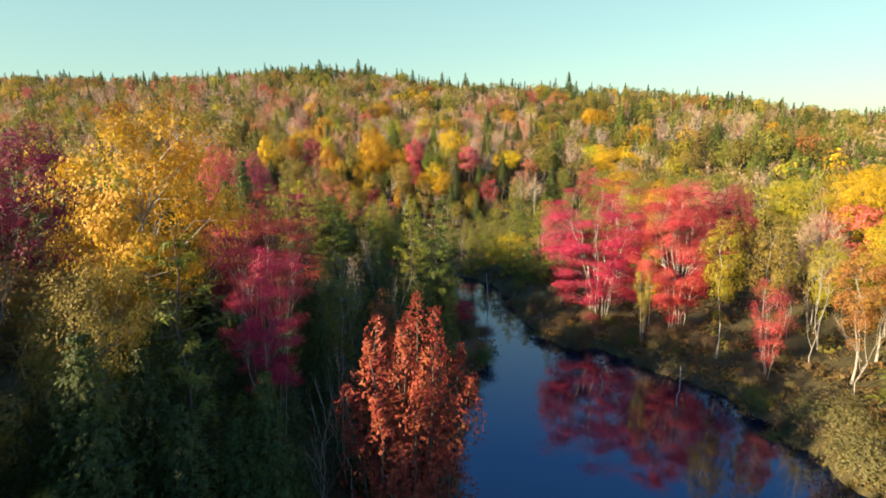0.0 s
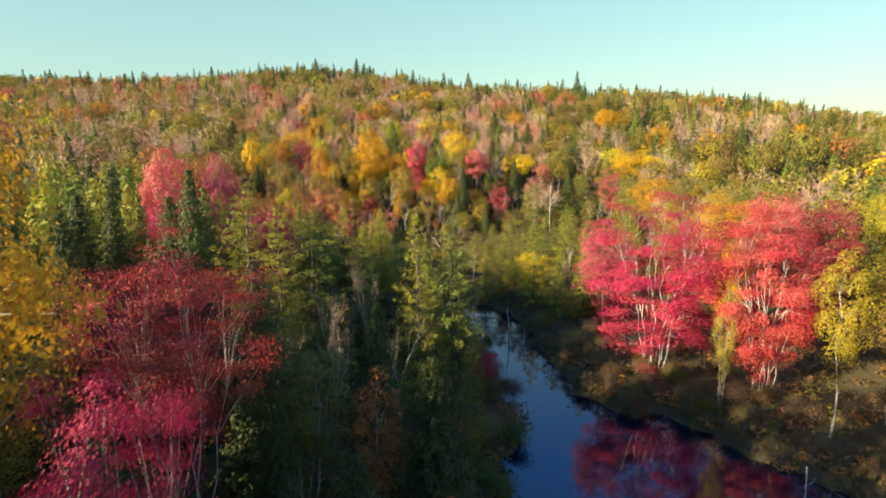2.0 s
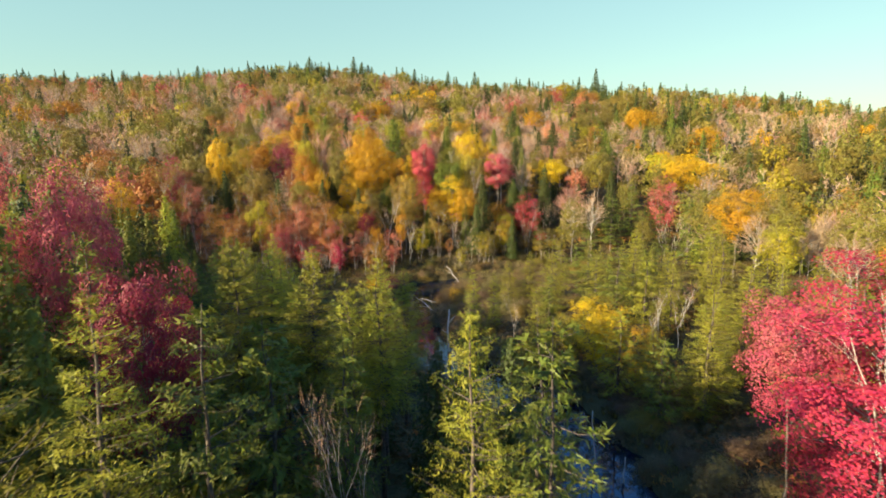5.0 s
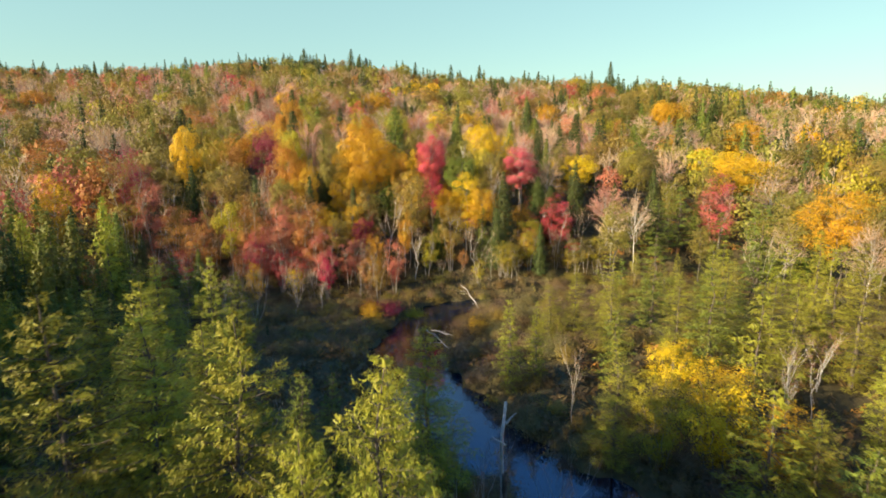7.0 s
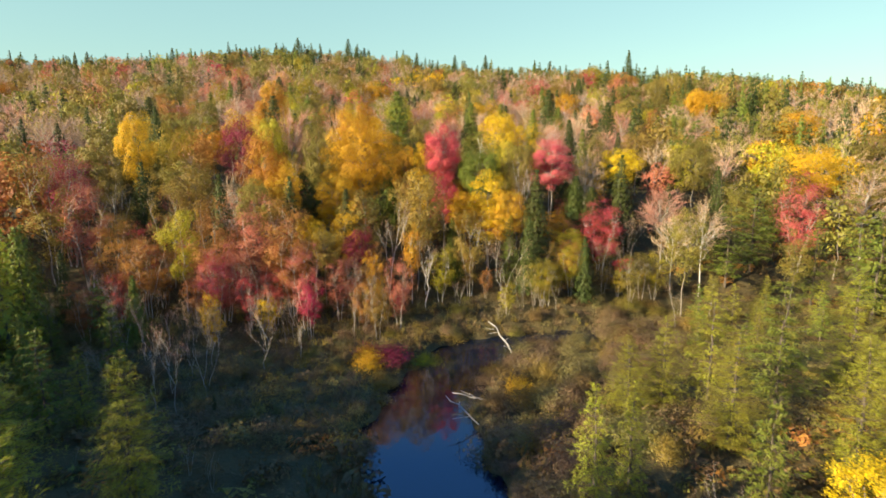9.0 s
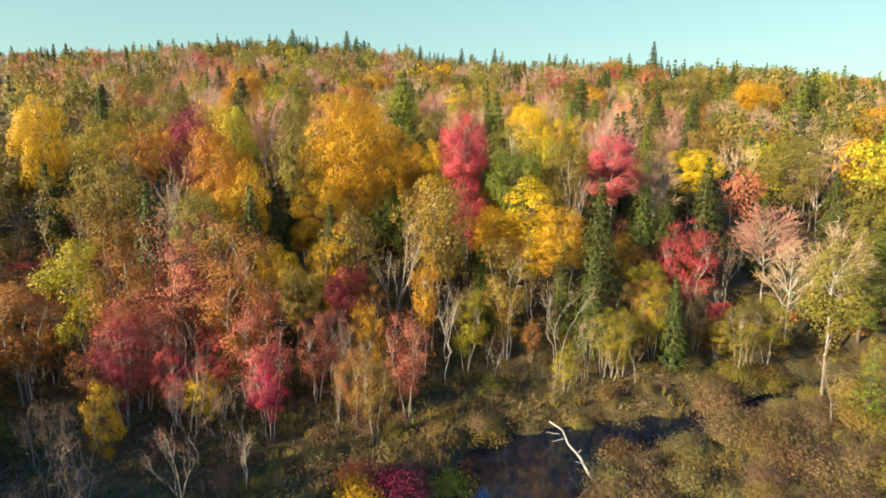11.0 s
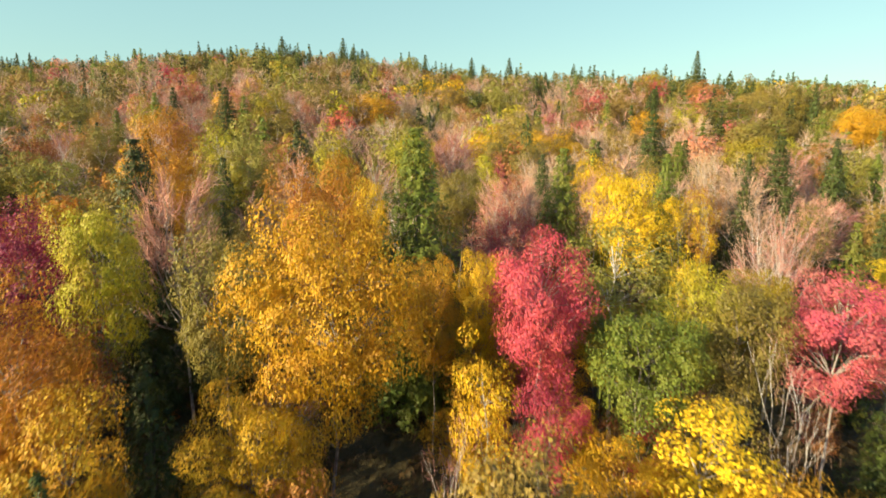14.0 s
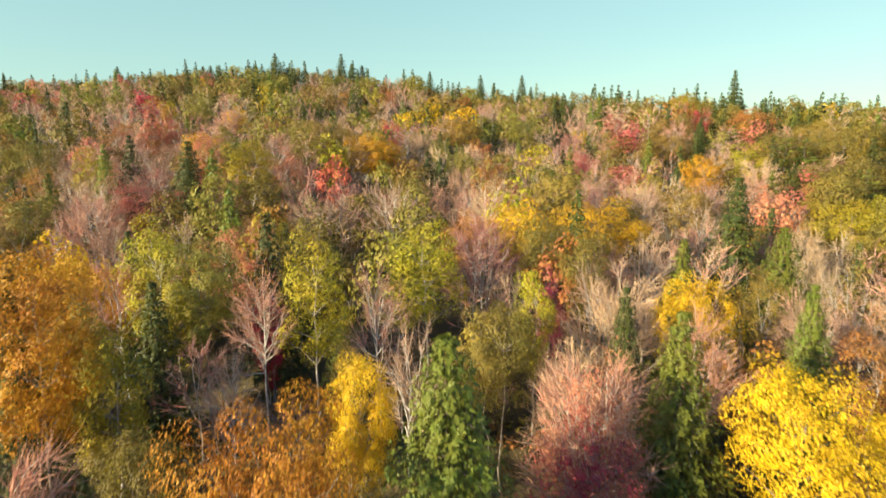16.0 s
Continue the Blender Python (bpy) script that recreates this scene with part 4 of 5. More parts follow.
crowned("thin", "gold", 3.7, 145.6, 19.6, 3.8, HILL)
crowned("hazy", "rose", -7.8, 147.8, 21.8, 6.6, HILL, bark="dead")
crowned("thin", "salmon", -7.9, 147.2, 20.6, 5.6, HILL)
crowned("thin", "coral", -8.4, 146.3, 18.4, 4.8, HILL)
plant("bush", "orange", -10.6, 139.4, 7.2, 4.6, HILL)
plant("bush", "salmon", -8.2, 141.0, 7.4, 4.4, HILL)
plant("bush", "gold", -6.4, 139.2, 6.6, 4.2, HILL)
crowned("full_maple", "orange", -13.2, 138.0, 16.6, 3.6, HILL)
crowned("full_maple", "gold", -10.4, 138.4, 17.0, 3.4, HILL)
crowned("thin", "salmon", -8.2, 140.8, 17.8, 3.8, HILL)
crowned("spruce", "pine", -4.3, 147.8, 22.6, 5.6, HILL)
crowned("birch", "olive", -3.4, 137.2, 18.4, 6.8, HILL, bark="dead")
crowned("bare_clump", "tan", -1.8, 136.4, 17.0, 5.5, HILL, bark="dead")
crowned("hazy", "tan", 12.5, 156.5, 21.4, 6.0, HILL)
crowned("bare", "rose", 9.1, 146.3, 19.8, 5.0, HILL, bark="dead")
crowned("maple", "lime", -0.6, 134.2, 17.2, 4.8, HILL)
crowned("maple", "lime", 3.0, 136.0, 16.4, 4.6, HILL)
crowned("maple", "orange", -32.4, 148.4, 25.2, 6.0, HILL)
crowned("birch", "lime", -33.4, 161.2, 25.2, 5.4, HILL, bark="dead")
crowned("birch", "lime", -22.2, 157.9, 24.6, 4.6, HILL)
crowned("hazy", "rose", -11.6, 169.0, 25.2, 7.4, HILL, bark="dead")
crowned("spruce", "fir", 11.3, 174.8, 26.8, 7.0, HILL)
crowned("maple", "olive", -6.8, 169.0, 24.2, 5.2, HILL)
crowned("spruce", "fir", 18.8, 162.0, 23.6, 6.0, HILL)
crowned("fan", "rose", -18.5, 158.0, 23.4, 4.4, HILL, bark="dead")

# The hillside above, from its foot to the crest.
crowned("maple", "gold", 31.5, 104.7, 13.7, 7.0, "in the valley woods")
crowned("fan", "tan", -50.8, 109.6, 15.2, 4.9, "in the valley woods")
crowned("birch", "gold", -48.0, 110.3, 15.1, 4.7, "in the valley woods")
crowned("thin", "crimson", -47.5, 124.9, 17.6, 5.3, HILL)
crowned("thin", "rust", -57.5, 125.1, 18.5, 7.9, HILL)
crowned("thin", "pink", 31.0, 128.1, 13.7, 5.5, HILL)
crowned("fan", "tan", 38.5, 128.7, 15.1, 8.3, HILL)
crowned("maple", "ochre", 53.5, 131.5, 15.7, 8.3, HILL)
crowned("maple", "lime", -39.8, 133.5, 19.2, 4.4, HILL)
crowned("maple", "olive", 22.2, 135.5, 17.4, 6.5, HILL)
crowned("fan", "rose", 5.4, 138.0, 20.1, 4.4, HILL, bark="dead")
crowned("maple", "gold", 38.0, 138.7, 16.5, 7.9, HILL)
crowned("maple", "ochre", -22.8, 139.1, 17.6, 4.9, HILL, bark="dead")
crowned("fan", "tan", 5.5, 139.9, 20.4, 4.2, HILL, bark="dead")
crowned("spruce", "fir", -25.3, 140.6, 19.6, 2.9, HILL)
crowned("maple", "olive", -27.2, 146.3, 18.0, 4.5, HILL)
crowned("fan", "tan", -64.2, 148.0, 22.3, 10.0, HILL)
crowned("maple", "gold", -18.0, 148.5, 20.4, 3.5, HILL)
crowned("spruce", "fir", -33.9, 149.2, 24.0, 3.6, HILL)
crowned("birch", "lime", -30.0, 149.6, 21.1, 4.2, HILL)
crowned("maple", "olive", 56.8, 151.0, 18.2, 10.0, HILL)
crowned("maple", "orange", -34.3, 151.4, 20.3, 4.7, HILL)
crowned("fan", "tan", -25.1, 151.4, 20.5, 4.3, HILL, bark="dead")
crowned("fan", "tan", -16.3, 152.8, 21.6, 4.4, HILL, bark="dead")
crowned("thin", "ochre", -19.7, 153.7, 19.1, 2.2, HILL)
crowned("spruce", "fir", -52.1, 154.1, 22.9, 4.2, HILL)
crowned("spruce", "fir", -4.7, 154.1, 22.1, 3.8, HILL)
crowned("thin", "rust", 8.4, 154.3, 20.3, 4.0, HILL, bark="dead")
crowned("spruce", "pine", 5.4, 154.4, 22.1, 4.1, HILL)
crowned("maple", "olive", -11.2, 154.6, 20.8, 5.2, HILL)
crowned("fan", "rose", -25.6, 158.0, 23.3, 4.8, HILL, bark="dead")
crowned("thin", "gold", 1.9, 158.5, 21.5, 4.6, HILL, bark="dead")
crowned("birch", "lime", -8.8, 159.2, 21.8, 3.2, HILL)
crowned("thin", "ochre", 5.3, 159.7, 21.7, 4.4, HILL, bark="dead")
crowned("thin", "pink", -7.6, 160.6, 21.9, 2.4, HILL)
crowned("fan", "rose", -35.9, 160.9, 23.7, 5.3, HILL, bark="dead")
crowned("maple", "olive", -30.4, 161.0, 23.4, 6.2, HILL)
crowned("fan", "tan", -4.9, 161.2, 22.7, 5.0, HILL, bark="dead")
crowned("thin", "crimson", -26.5, 161.8, 19.8, 2.8, HILL)
crowned("maple", "orange", -38.9, 162.5, 22.5, 7.5, HILL)
crowned("bare", "tan", 13.6, 163.0, 23.0, 4.2, HILL, bark="dead")
crowned("birch", "lime", -15.8, 163.6, 24.4, 5.9, HILL)
crowned("maple", "olive", -4.0, 165.8, 23.5, 4.8, HILL)
crowned("spruce", "fir", -59.1, 166.3, 25.2, 6.4, HILL)
crowned("fan", "tan", 14.4, 167.2, 22.1, 4.3, HILL)
crowned("spruce", "pine", 11.9, 168.4, 23.2, 6.0, HILL)
crowned("fan", "tan", 1.7, 169.3, 23.4, 6.7, HILL)
crowned("thin", "salmon", -30.7, 170.1, 23.6, 6.0, HILL)
crowned("maple", "gold", 56.0, 171.0, 22.4, 9.1, HILL)
crowned("maple", "gold", -0.5, 175.4, 24.8, 9.1, HILL)
crowned("fan", "tan", 45.1, 175.9, 23.2, 10.0, HILL, bark="dead")
crowned("fan", "tan", -19.2, 180.1, 26.9, 7.2, HILL, bark="dead")
crowned("fan", "tan", -49.9, 182.1, 27.7, 7.2, HILL, bark="dead")
crowned("bare", "tan", 9.6, 183.2, 25.4, 5.0, HILL, bark="dead")
crowned("fan", "tan", -27.7, 183.3, 26.0, 10.0, HILL)
crowned("fan", "tan", -9.7, 183.7, 27.4, 7.7, HILL, bark="dead")
crowned("maple", "lime", 28.8, 184.4, 23.8, 9.6, HILL)
crowned("thin", "salmon", -46.9, 185.0, 27.6, 9.0, HILL)
crowned("spruce", "fir", -41.9, 185.8, 30.6, 6.0, HILL)
crowned("fan", "rose", 2.3, 186.2, 26.3, 5.4, HILL)
crowned("fan", "rose", 1.6, 189.5, 27.0, 4.6, HILL, bark="dead")
crowned("fan", "tan", 15.7, 190.9, 25.0, 6.2, HILL)
crowned("maple", "gold", 45.8, 191.0, 28.2, 6.5, HILL)
crowned("maple", "gold", 48.7, 192.0, 27.7, 10.0, HILL)
crowned("fan", "tan", -49.7, 192.6, 30.7, 7.2, HILL)
crowned("fan", "rose", 27.7, 193.6, 25.1, 7.3, HILL)
crowned("thin", "salmon", -33.3, 193.8, 30.0, 5.3, HILL)
crowned("birch", "lime", -38.1, 193.8, 30.6, 7.5, HILL, bark="dead")
crowned("pine", "pine", 36.8, 194.8, 26.5, 7.2, HILL)
crowned("thin", "salmon", -44.5, 197.2, 31.9, 5.5, HILL)
crowned("maple", "olive", 35.5, 200.6, 27.4, 10.0, HILL)
crowned("fan", "tan", -77.9, 201.2, 31.3, 10.0, HILL)
crowned("maple", "olive", -71.8, 202.8, 30.7, 10.0, HILL)
crowned("maple", "gold", -25.3, 207.6, 31.9, 10.0, HILL)
crowned("fan", "tan", -67.4, 207.7, 32.3, 10.0, HILL, bark="dead")
crowned("bare", "tan", 12.9, 208.1, 30.3, 6.1, HILL, bark="dead")
crowned("thin", "pink", 5.5, 209.2, 28.4, 5.5, HILL)
crowned("maple", "ochre", -32.7, 212.3, 34.3, 10.0, HILL)
crowned("thin", "rust", -63.1, 213.6, 34.1, 10.0, HILL)
crowned("maple", "orange", -123.4, 216.2, 33.7, 10.0, HILL)
crowned("maple", "ochre", 20.5, 216.6, 31.4, 9.9, HILL)
crowned("maple", "olive", 39.0, 217.8, 32.0, 10.0, HILL)
crowned("spruce", "fir", 27.1, 219.8, 33.5, 5.8, HILL)
crowned("thin", "crimson", -23.7, 219.8, 34.0, 3.8, HILL)
crowned("maple", "ochre", 49.2, 224.4, 34.0, 10.0, HILL)
crowned("fan", "rose", 4.7, 225.2, 31.4, 10.0, HILL, bark="dead")
crowned("fan", "rose", -21.5, 228.0, 35.1, 10.0, HILL, bark="dead")
crowned("thin", "coral", 32.9, 233.5, 36.7, 4.4, HILL)
crowned("maple", "rust", 43.2, 235.2, 36.7, 9.8, HILL)
crowned("maple", "ochre", -12.3, 236.2, 35.5, 10.0, HILL)
crowned("maple", "olive", 1.5, 242.2, 35.7, 10.0, HILL)
crowned("maple", "lime", 40.4, 258.7, 41.6, 8.5, HILL)
crowned("fan", "rose", -4.0, 260.0, 41.3, 10.0, HILL)
crowned("fan", "rose", 6.6, 261.3, 41.6, 10.0, HILL)
crowned("fan", "tan", 21.1, 266.6, 41.9, 10.0, HILL)
crowned("fan", "tan", -22.1, 282.2, 46.8, 10.0, HILL)
crowned("fan", "tan", -47.2, 294.0, 49.9, 10.0, HILL)
crowned("maple", "olive", -65.5, 306.8, 53.4, 10.0, HILL)

# Tall spruces on the crest.
for x, y, top, wide in ((-69, 311.5, 58.0, 6.5), (-66, 314, 54, 5.5), (-73, 312, 53, 5.5), (-50, 323, 59.5, 6.0), (-46, 320, 56, 5.5), (-43, 322, 55.5, 6),
                        (-129, 328, 57.0, 5.5), (53.1, 262.7, 45.0, 4.5), (-94, 322, 56.0, 5), (-20, 316, 52.5, 5), (8, 300, 49, 5), (-4, 306, 50, 5)):
    crowned("spire", "fir", x, y, top + 2.2, 1.25 * wide, "standing on the crest of the hill")


# ---- dead wood in and by the water ----
def deadwood(name, label, limbs, category="dead tree"):
    """A bleached trunk with broken limbs, each limb a path and its two end radii."""
    rng = np.random.default_rng(len(limbs) + int(abs(limbs[0][0][0]) * 10))
    root = new(name)
    root.location = limbs[0][0]
    for i, (a, b, r0, r1) in enumerate(limbs):
        v, f = limb(rng, np.subtract(a, limbs[0][0]), np.subtract(b, limbs[0][0]), r0, r1, 0, 7, 0.018, 7)
        ends = [list(range(7))[::-1], [len(v) - 7 + k for k in range(7)]]
        me = bpy.data.meshes.new("limb" if i else "trunk")
        me.from_pydata(v.tolist(), [], f.tolist() + ends)
        me.materials.append(BARK["dead"])
        me.shade_smooth()
        ob = new("limb" if i else "trunk", me)
        ob.parent = root
    tagged(root, label, category)
    taken.append((*limbs[0][0][:2], 0.6))


deadwood("fallen_log", "bleached fallen tree trunk leaning out of the stream", [
    ((-1.7, 108.5, -0.5), (-4.6, 109.6, 2.9), 0.10, 0.035), ((-2.9, 108.95, 0.95), (-3.4, 108.8, 1.15), 0.035, 0.012),
    ((-4.1, 109.4, 2.3), (-4.75, 109.5, 2.35), 0.025, 0.008), ((-3.9, 109.3, 2.1), (-4.5, 109.2, 2.0), 0.025, 0.008), ((-3.3, 109.1, 1.4), (-3.1, 108.8, 1.8), 0.02, 0.008)], "fallen log")
deadwood("snag", "broken white dead trunk standing at the stream", [
    ((-4.1, 68.8, 0.2), (-4.1, 68.8, 9.0), 0.10, 0.055), ((-4.1, 68.8, 8.2), (-3.75, 68.7, 8.65), 0.05, 0.02), ((-4.1, 68.8, 7.4), (-4.6, 68.6, 7.8), 0.04, 0.012)])
# Dark sleeve over the lower snag: its shade put in as colour, no real bark.
snag_shade = tube(np.array([(-4.1, 68.8, 0.1), (-4.1, 68.8, 3.0), (-4.1, 68.8, 6.3)]) - [-4.1, 68.8, 0.2], [0.15, 0.125, 0.09], 9)
shade_sleeve = new("bark", mesh_of("bark", *snag_shade, BARK["dark"]))
shade_sleeve.parent = bpy.data.objects["snag"]
deadwood("dead_branch", "pale dead branch reaching over the stream", [
    ((-6.0, 97.6, 0.3), (-8.0, 98.6, 1.7), 0.05, 0.02), ((-7.2, 98.2, 1.1), (-7.2, 97.5, 1.9), 0.03, 0.01), ((-6.6, 97.9, 0.7), (-7.6, 97.2, 0.9), 0.03, 0.01)], "branch")
deadwood("dead_branch", "pale dead branch lying in the water", [
    ((-5.0, 101.6, -0.1), (-7.6, 101.0, 0.8), 0.06, 0.02), ((-6.0, 101.3, 0.3), (-7.0, 102.0, 0.5), 0.03, 0.01)], "branch")
deadwood("dead_pole", "grey dead pole standing in the water", [((4.4, 66.0, -0.6), (4.2, 66.2, 3.6), 0.07, 0.03), ((4.3, 66.1, 2.2), (4.8, 66.3, 2.7), 0.02, 0.008)])
deadwood("dead_pole", "grey dead pole standing in the water", [((5.6, 64.6, -0.6), (5.7, 64.6, 1.6), 0.06, 0.03)])
deadwood("dead_pole", "thin grey dead stem beside the stream", [((0.4, 62.5, 0.2), (0.2, 62.4, 4.6), 0.06, 0.02), ((0.3, 62.4, 3.2), (0.8, 62.6, 3.6), 0.02, 0.008)])
deadwood("dead_pole", "thin grey dead stem beside the stream", [((16.6, 39.0, -0.3), (16.7, 39.1, 3.2), 0.05, 0.02), ((16.65, 39.05, 2.0), (17.2, 39.0, 2.6), 0.02, 0.008)])


# ---- woods that fill the valley and the hill ----
def free_at(x, y, gap):
    return all((x - a) ** 2 + (y - b) ** 2 > (gap + 0.30 * w) ** 2 for a, b, w in taken)


def course(y):
    """Where the open line above the canopy runs, which no tall crown may reach."""
    return -0.115 * y - 0.2


MIX = {
    "slope_foot": [("thin_mid", "rust", 2), ("maple_mid", "rust", 1), ("thin_mid", "salmon", 4), ("birch_mid", "ochre", 3), ("maple_mid", "ochre", 2), ("bare", "tan", 5),
                   ("birch_mid", "olive", 3), ("maple_mid", "olive", 2), ("spruce_mid", "fir", 6), ("fan", "tan", 3), ("thin_mid", "salmon", 2), ("thin_mid", "ochre", 2)],
    "slope": [("maple_mid", "gold", 1), ("maple_mid", "ochre", 3), ("birch_mid", "olive", 4), ("maple_mid", "olive", 4), ("thin_mid", "ochre", 2), ("maple_mid", "rust", 1), ("thin_mid", "rust", 2), ("thin_mid", "salmon", 2),
              ("hazy", "tan", 5), ("hazy", "rose", 5), ("fan", "tan", 6), ("fan", "rose", 4), ("spruce_mid", "fir", 7), ("spruce_mid", "pine", 3), ("maple_mid", "green", 2), ("birch_mid", "lime", 2)],
    # Dark green and brown trees, picked darker to stand in for this flank's shade too.
    "shaded_flank": [("spruce_mid", "fir", 6), ("maple_mid", "olive", 4), ("fan", "tan", 4), ("thin_mid", "rust", 4), ("maple_mid", "rust", 2), ("birch_mid", "olive", 3), ("thin_mid", "salmon", 2), ("maple_mid", "orange", 1)],
    "pine_foot": [("pine", "pine", 4), ("spruce_mid", "fir", 5), ("bare", "tan", 3), ("fan", "tan", 3), ("birch_mid", "olive", 1), ("maple_mid", "ochre", 1), ("thin_mid", "salmon", 1)],
    "east": [("birch_mid", "olive", 5), ("birch_mid", "lime", 2), ("maple_mid", "olive", 4), ("pine_mid", "pine", 5), ("maple_mid", "gold", 1), ("hazy", "tan", 5), ("fan", "tan", 3), ("spruce_mid", "fir", 3)],
    "larch_bog": [("larch_mid", "larch", 4), ("larch_mid", "pine", 3), ("spruce_mid", "fir", 3), ("spruce_mid", "pine", 2), ("pine_mid", "pine", 4)],
    "bog_floor": [("spruce_mid", "fir", 2), ("larch_mid", "pine", 1), ("bare", "brown", 3), ("bare_clump", "brown", 2)],
    "pines": [("pine_mid", "pine", 2), ("larch_mid", "larch", 5), ("pine_mid", "larch", 3), ("birch", "olive", 1), ("bare", "tan", 1)],
    "left_bank": [("spruce", "fir", 6), ("birch", "olive", 1), ("maple_mid", "ochre", 1), ("bare", "brown", 3), ("larch_mid", "pine", 1), ("pine_mid", "pine", 2)],
    "dark_bank": [("spruce", "fir", 5), ("pine_mid", "pine", 3), ("larch_mid", "pine", 2), ("bare", "brown", 3), ("birch", "olive", 1)],
    "right_bank": [("birch_mid", "lime", 4), ("birch_mid", "gold", 2), ("maple_mid", "yellow", 2), ("pine_mid", "pine", 3), ("thin_mid", "coral", 1), ("bare", "tan", 2), ("maple_mid", "olive", 4)],
}


def draw(mix):
    return pick.choices(MIX[mix], [m[2] for m in MIX[mix]])[0][:2]


def region(x, y):
    """Which mixture of trees grows at a place, how tall, and where to say that it stands."""
    if y > 113 + 0.10 * max(-60, min(120, x + 10)):
        if x > 34:
            return "east", (9, 13), HILL
        if x > 13 and y < 142:
            return "pine_foot", (7, 11), HILL
        if x < -26 and 124 < y < 172:
            return "shaded_flank", (9, 12.5), HILL
        return ("slope_foot" if y < 131 else "slope"), ((5, 8) if y < 120 + 0.08 * x else (8.5, 12.5) if y < 140 else (9, 12.8)), HILL
    if x > 28 and y > 55:
        return "east", (8.5, 12), "in the valley woods"
    right = x > float(np.interp(y, STREAM[:, 1], STREAM[:, 0]))
    if right:
        return ("right_bank" if y < 66 else "pines"), ((8, 11.5) if y < 66 else (3, 4.6) if y > 101 else (5.5, 8) if x < 12 else (7, 10)), BANK_E
    if y > 50:
        low = x > -22 and y > 60
        return ("bog_floor" if low else "larch_bog"), ((1.4, 2.8) if low and x > -19 and y > 77 else (4.5, 7.2) if low else (9, 10.5) if -34 < x and y > 60 else (10, 12)), BOG
    if x > -13 and y > 34:
        return "dark_bank", (9.5, 12.5), BANK_W
    return "left_bank", ((8, 11.5) if x > -13 else (12.5, 15.5) if y < 22 else (11, 13.5) if y < 32 or x < -24 else (8.5, 11.5)), BANK_W


def open_ground(x, y, d):
    """Places with no tall trees: the water, its banks and the marsh at the bend."""
    if d < 1.6:
        return True
    if -24 < x < 0 and 97 - 0.12 * (x + 10) < y < 112:
        return True
    if -6 < x < 9 and 90 < y < 119:
        return True
    if 3 < x < 25 and 46 < y < 67:
        return True
    return 0 < x < 26 and y < 52 and d < 7


rest = []


def fill(x0, x1, y0, y1, step, near):
    for yy in np.arange(y0, y1, step):
        for xx in np.arange(x0, x1, step):
            x, y = xx + pick.uniform(-0.42, 0.42) * step, yy + pick.uniform(-0.42, 0.42) * step
            d = float(bank(x, y))
            if open_ground(x, y, d) or not free_at(x, y, 0.28 * step):
                continue
            mix, tall, where = region(x, y)
            kind, shade = draw(mix)
            if mix == "slope_foot" and y < 119 and kind in ("maple_mid", "birch_mid"):
                kind, shade = "thin_mid", "rust" if shade == "rust" else "ochre"
            if -15 < x < 0 and y < 32 and kind != "bare":
                kind, shade = "spruce", "fir"
            if mix == "slope_foot" and shade in ("coral", "salmon") and x > -15:
                kind, shade = "birch_mid", "gold" if shade == "coral" else "ochre"
            h = pick.uniform(*tall)
            if abs(x - course(y)) < 7 and y < 95:
                h = min(h, 12.0 if y < 58 else 9.5)
            g = float(ground_height(x, y))
            # Unseen trees, added tall to shade the west bank; nearest kept low for sun.
            if x < -14 and x < -0.95 * y - 1 and y < 22:
                h = pick.uniform(18.6, 20.2) - g if y > 15 or x < -22 else min(h, 11)
                kind, shade = ("maple_mid", "rust") if pick.random() < 0.25 else ("spruce", "fir")
            if x < -22 and 42 < y < 110:
                h = (12.2 if y < 60 else 11.4 if y < 70 else 9.0) - pick.uniform(0, 1) - g
            # Heights raised at and beyond the edge of view to cast shade on the bog.
            if x < -13 and 46 < y < 86 and x < -9 - 0.8 * (y - 48):
                h = pick.uniform(14.4, 15.6) + (1.2 if x < -19 else 0) - g
            elif x < -37 and 68 < y < 84:
                h = pick.uniform(14.4, 16) - g
            elif x < -37 and 84 <= y < 110:
                h = pick.uniform(8, 10.5)
            elif x < -17 and 86 < y < 108:
                h = pick.uniform(4.6, 6.4)
            elif x < -19 and 72 < y < 87 and pick.random() < 0.62:
                h *= 0.62
            if -27 < x < -8 and 72 < y < 104:
                h = pick.uniform(1.2, 2.6)
                kind, shade = pick.choice([("spruce_mid", "fir"), ("bare", "brown"), ("bare_clump", "brown")])
            wide = h * KINDS[kind][2] / KINDS[kind][1] * pick.uniform(0.8, 1.1)
            if y > 132 and abs(x - course(y)) < 6:
                h = min(h, 6.5)
            if near(x, y):
                plant(kind, shade, x, y, h, wide, where, bark="dead" if y > 113 and kind in ("bare", "fan") and pick.random() < 0.6 else "")
            else:
                rest.append((kind, shade, x, y, h, wide))
                taken.append((x, y, wide))


taken.append((-14.6, 136.6, 10))
fill(-42, -13, -16, 24, 3.3, lambda x, y: x > -28 and y > 3)
fill(-40, -13, 46, 74, 3.4, lambda x, y: x > -26)
fill(-22, -6, 56, 78, 3.3, lambda x, y: True)
# Made-up outlying trees, added in the west as shade casters for the bog.
fill(-50, -37, 68, 110, 3.4, lambda x, y: False)
fill(-44, -22.5, 42, 98, 3.2, lambda x, y: x > -30)
fill(-48, 44, -4, 113, 4.3, lambda x, y: abs(x + 2) < 30 + 0.1 * y)
fill(-58, 52, 113, 132, 3.7, lambda x, y: -46 < x < 32)
fill(-64, 52, 132, 236, 5.2, lambda x, y: abs(x + 14) < 14 + 0.80 * (y - 122))

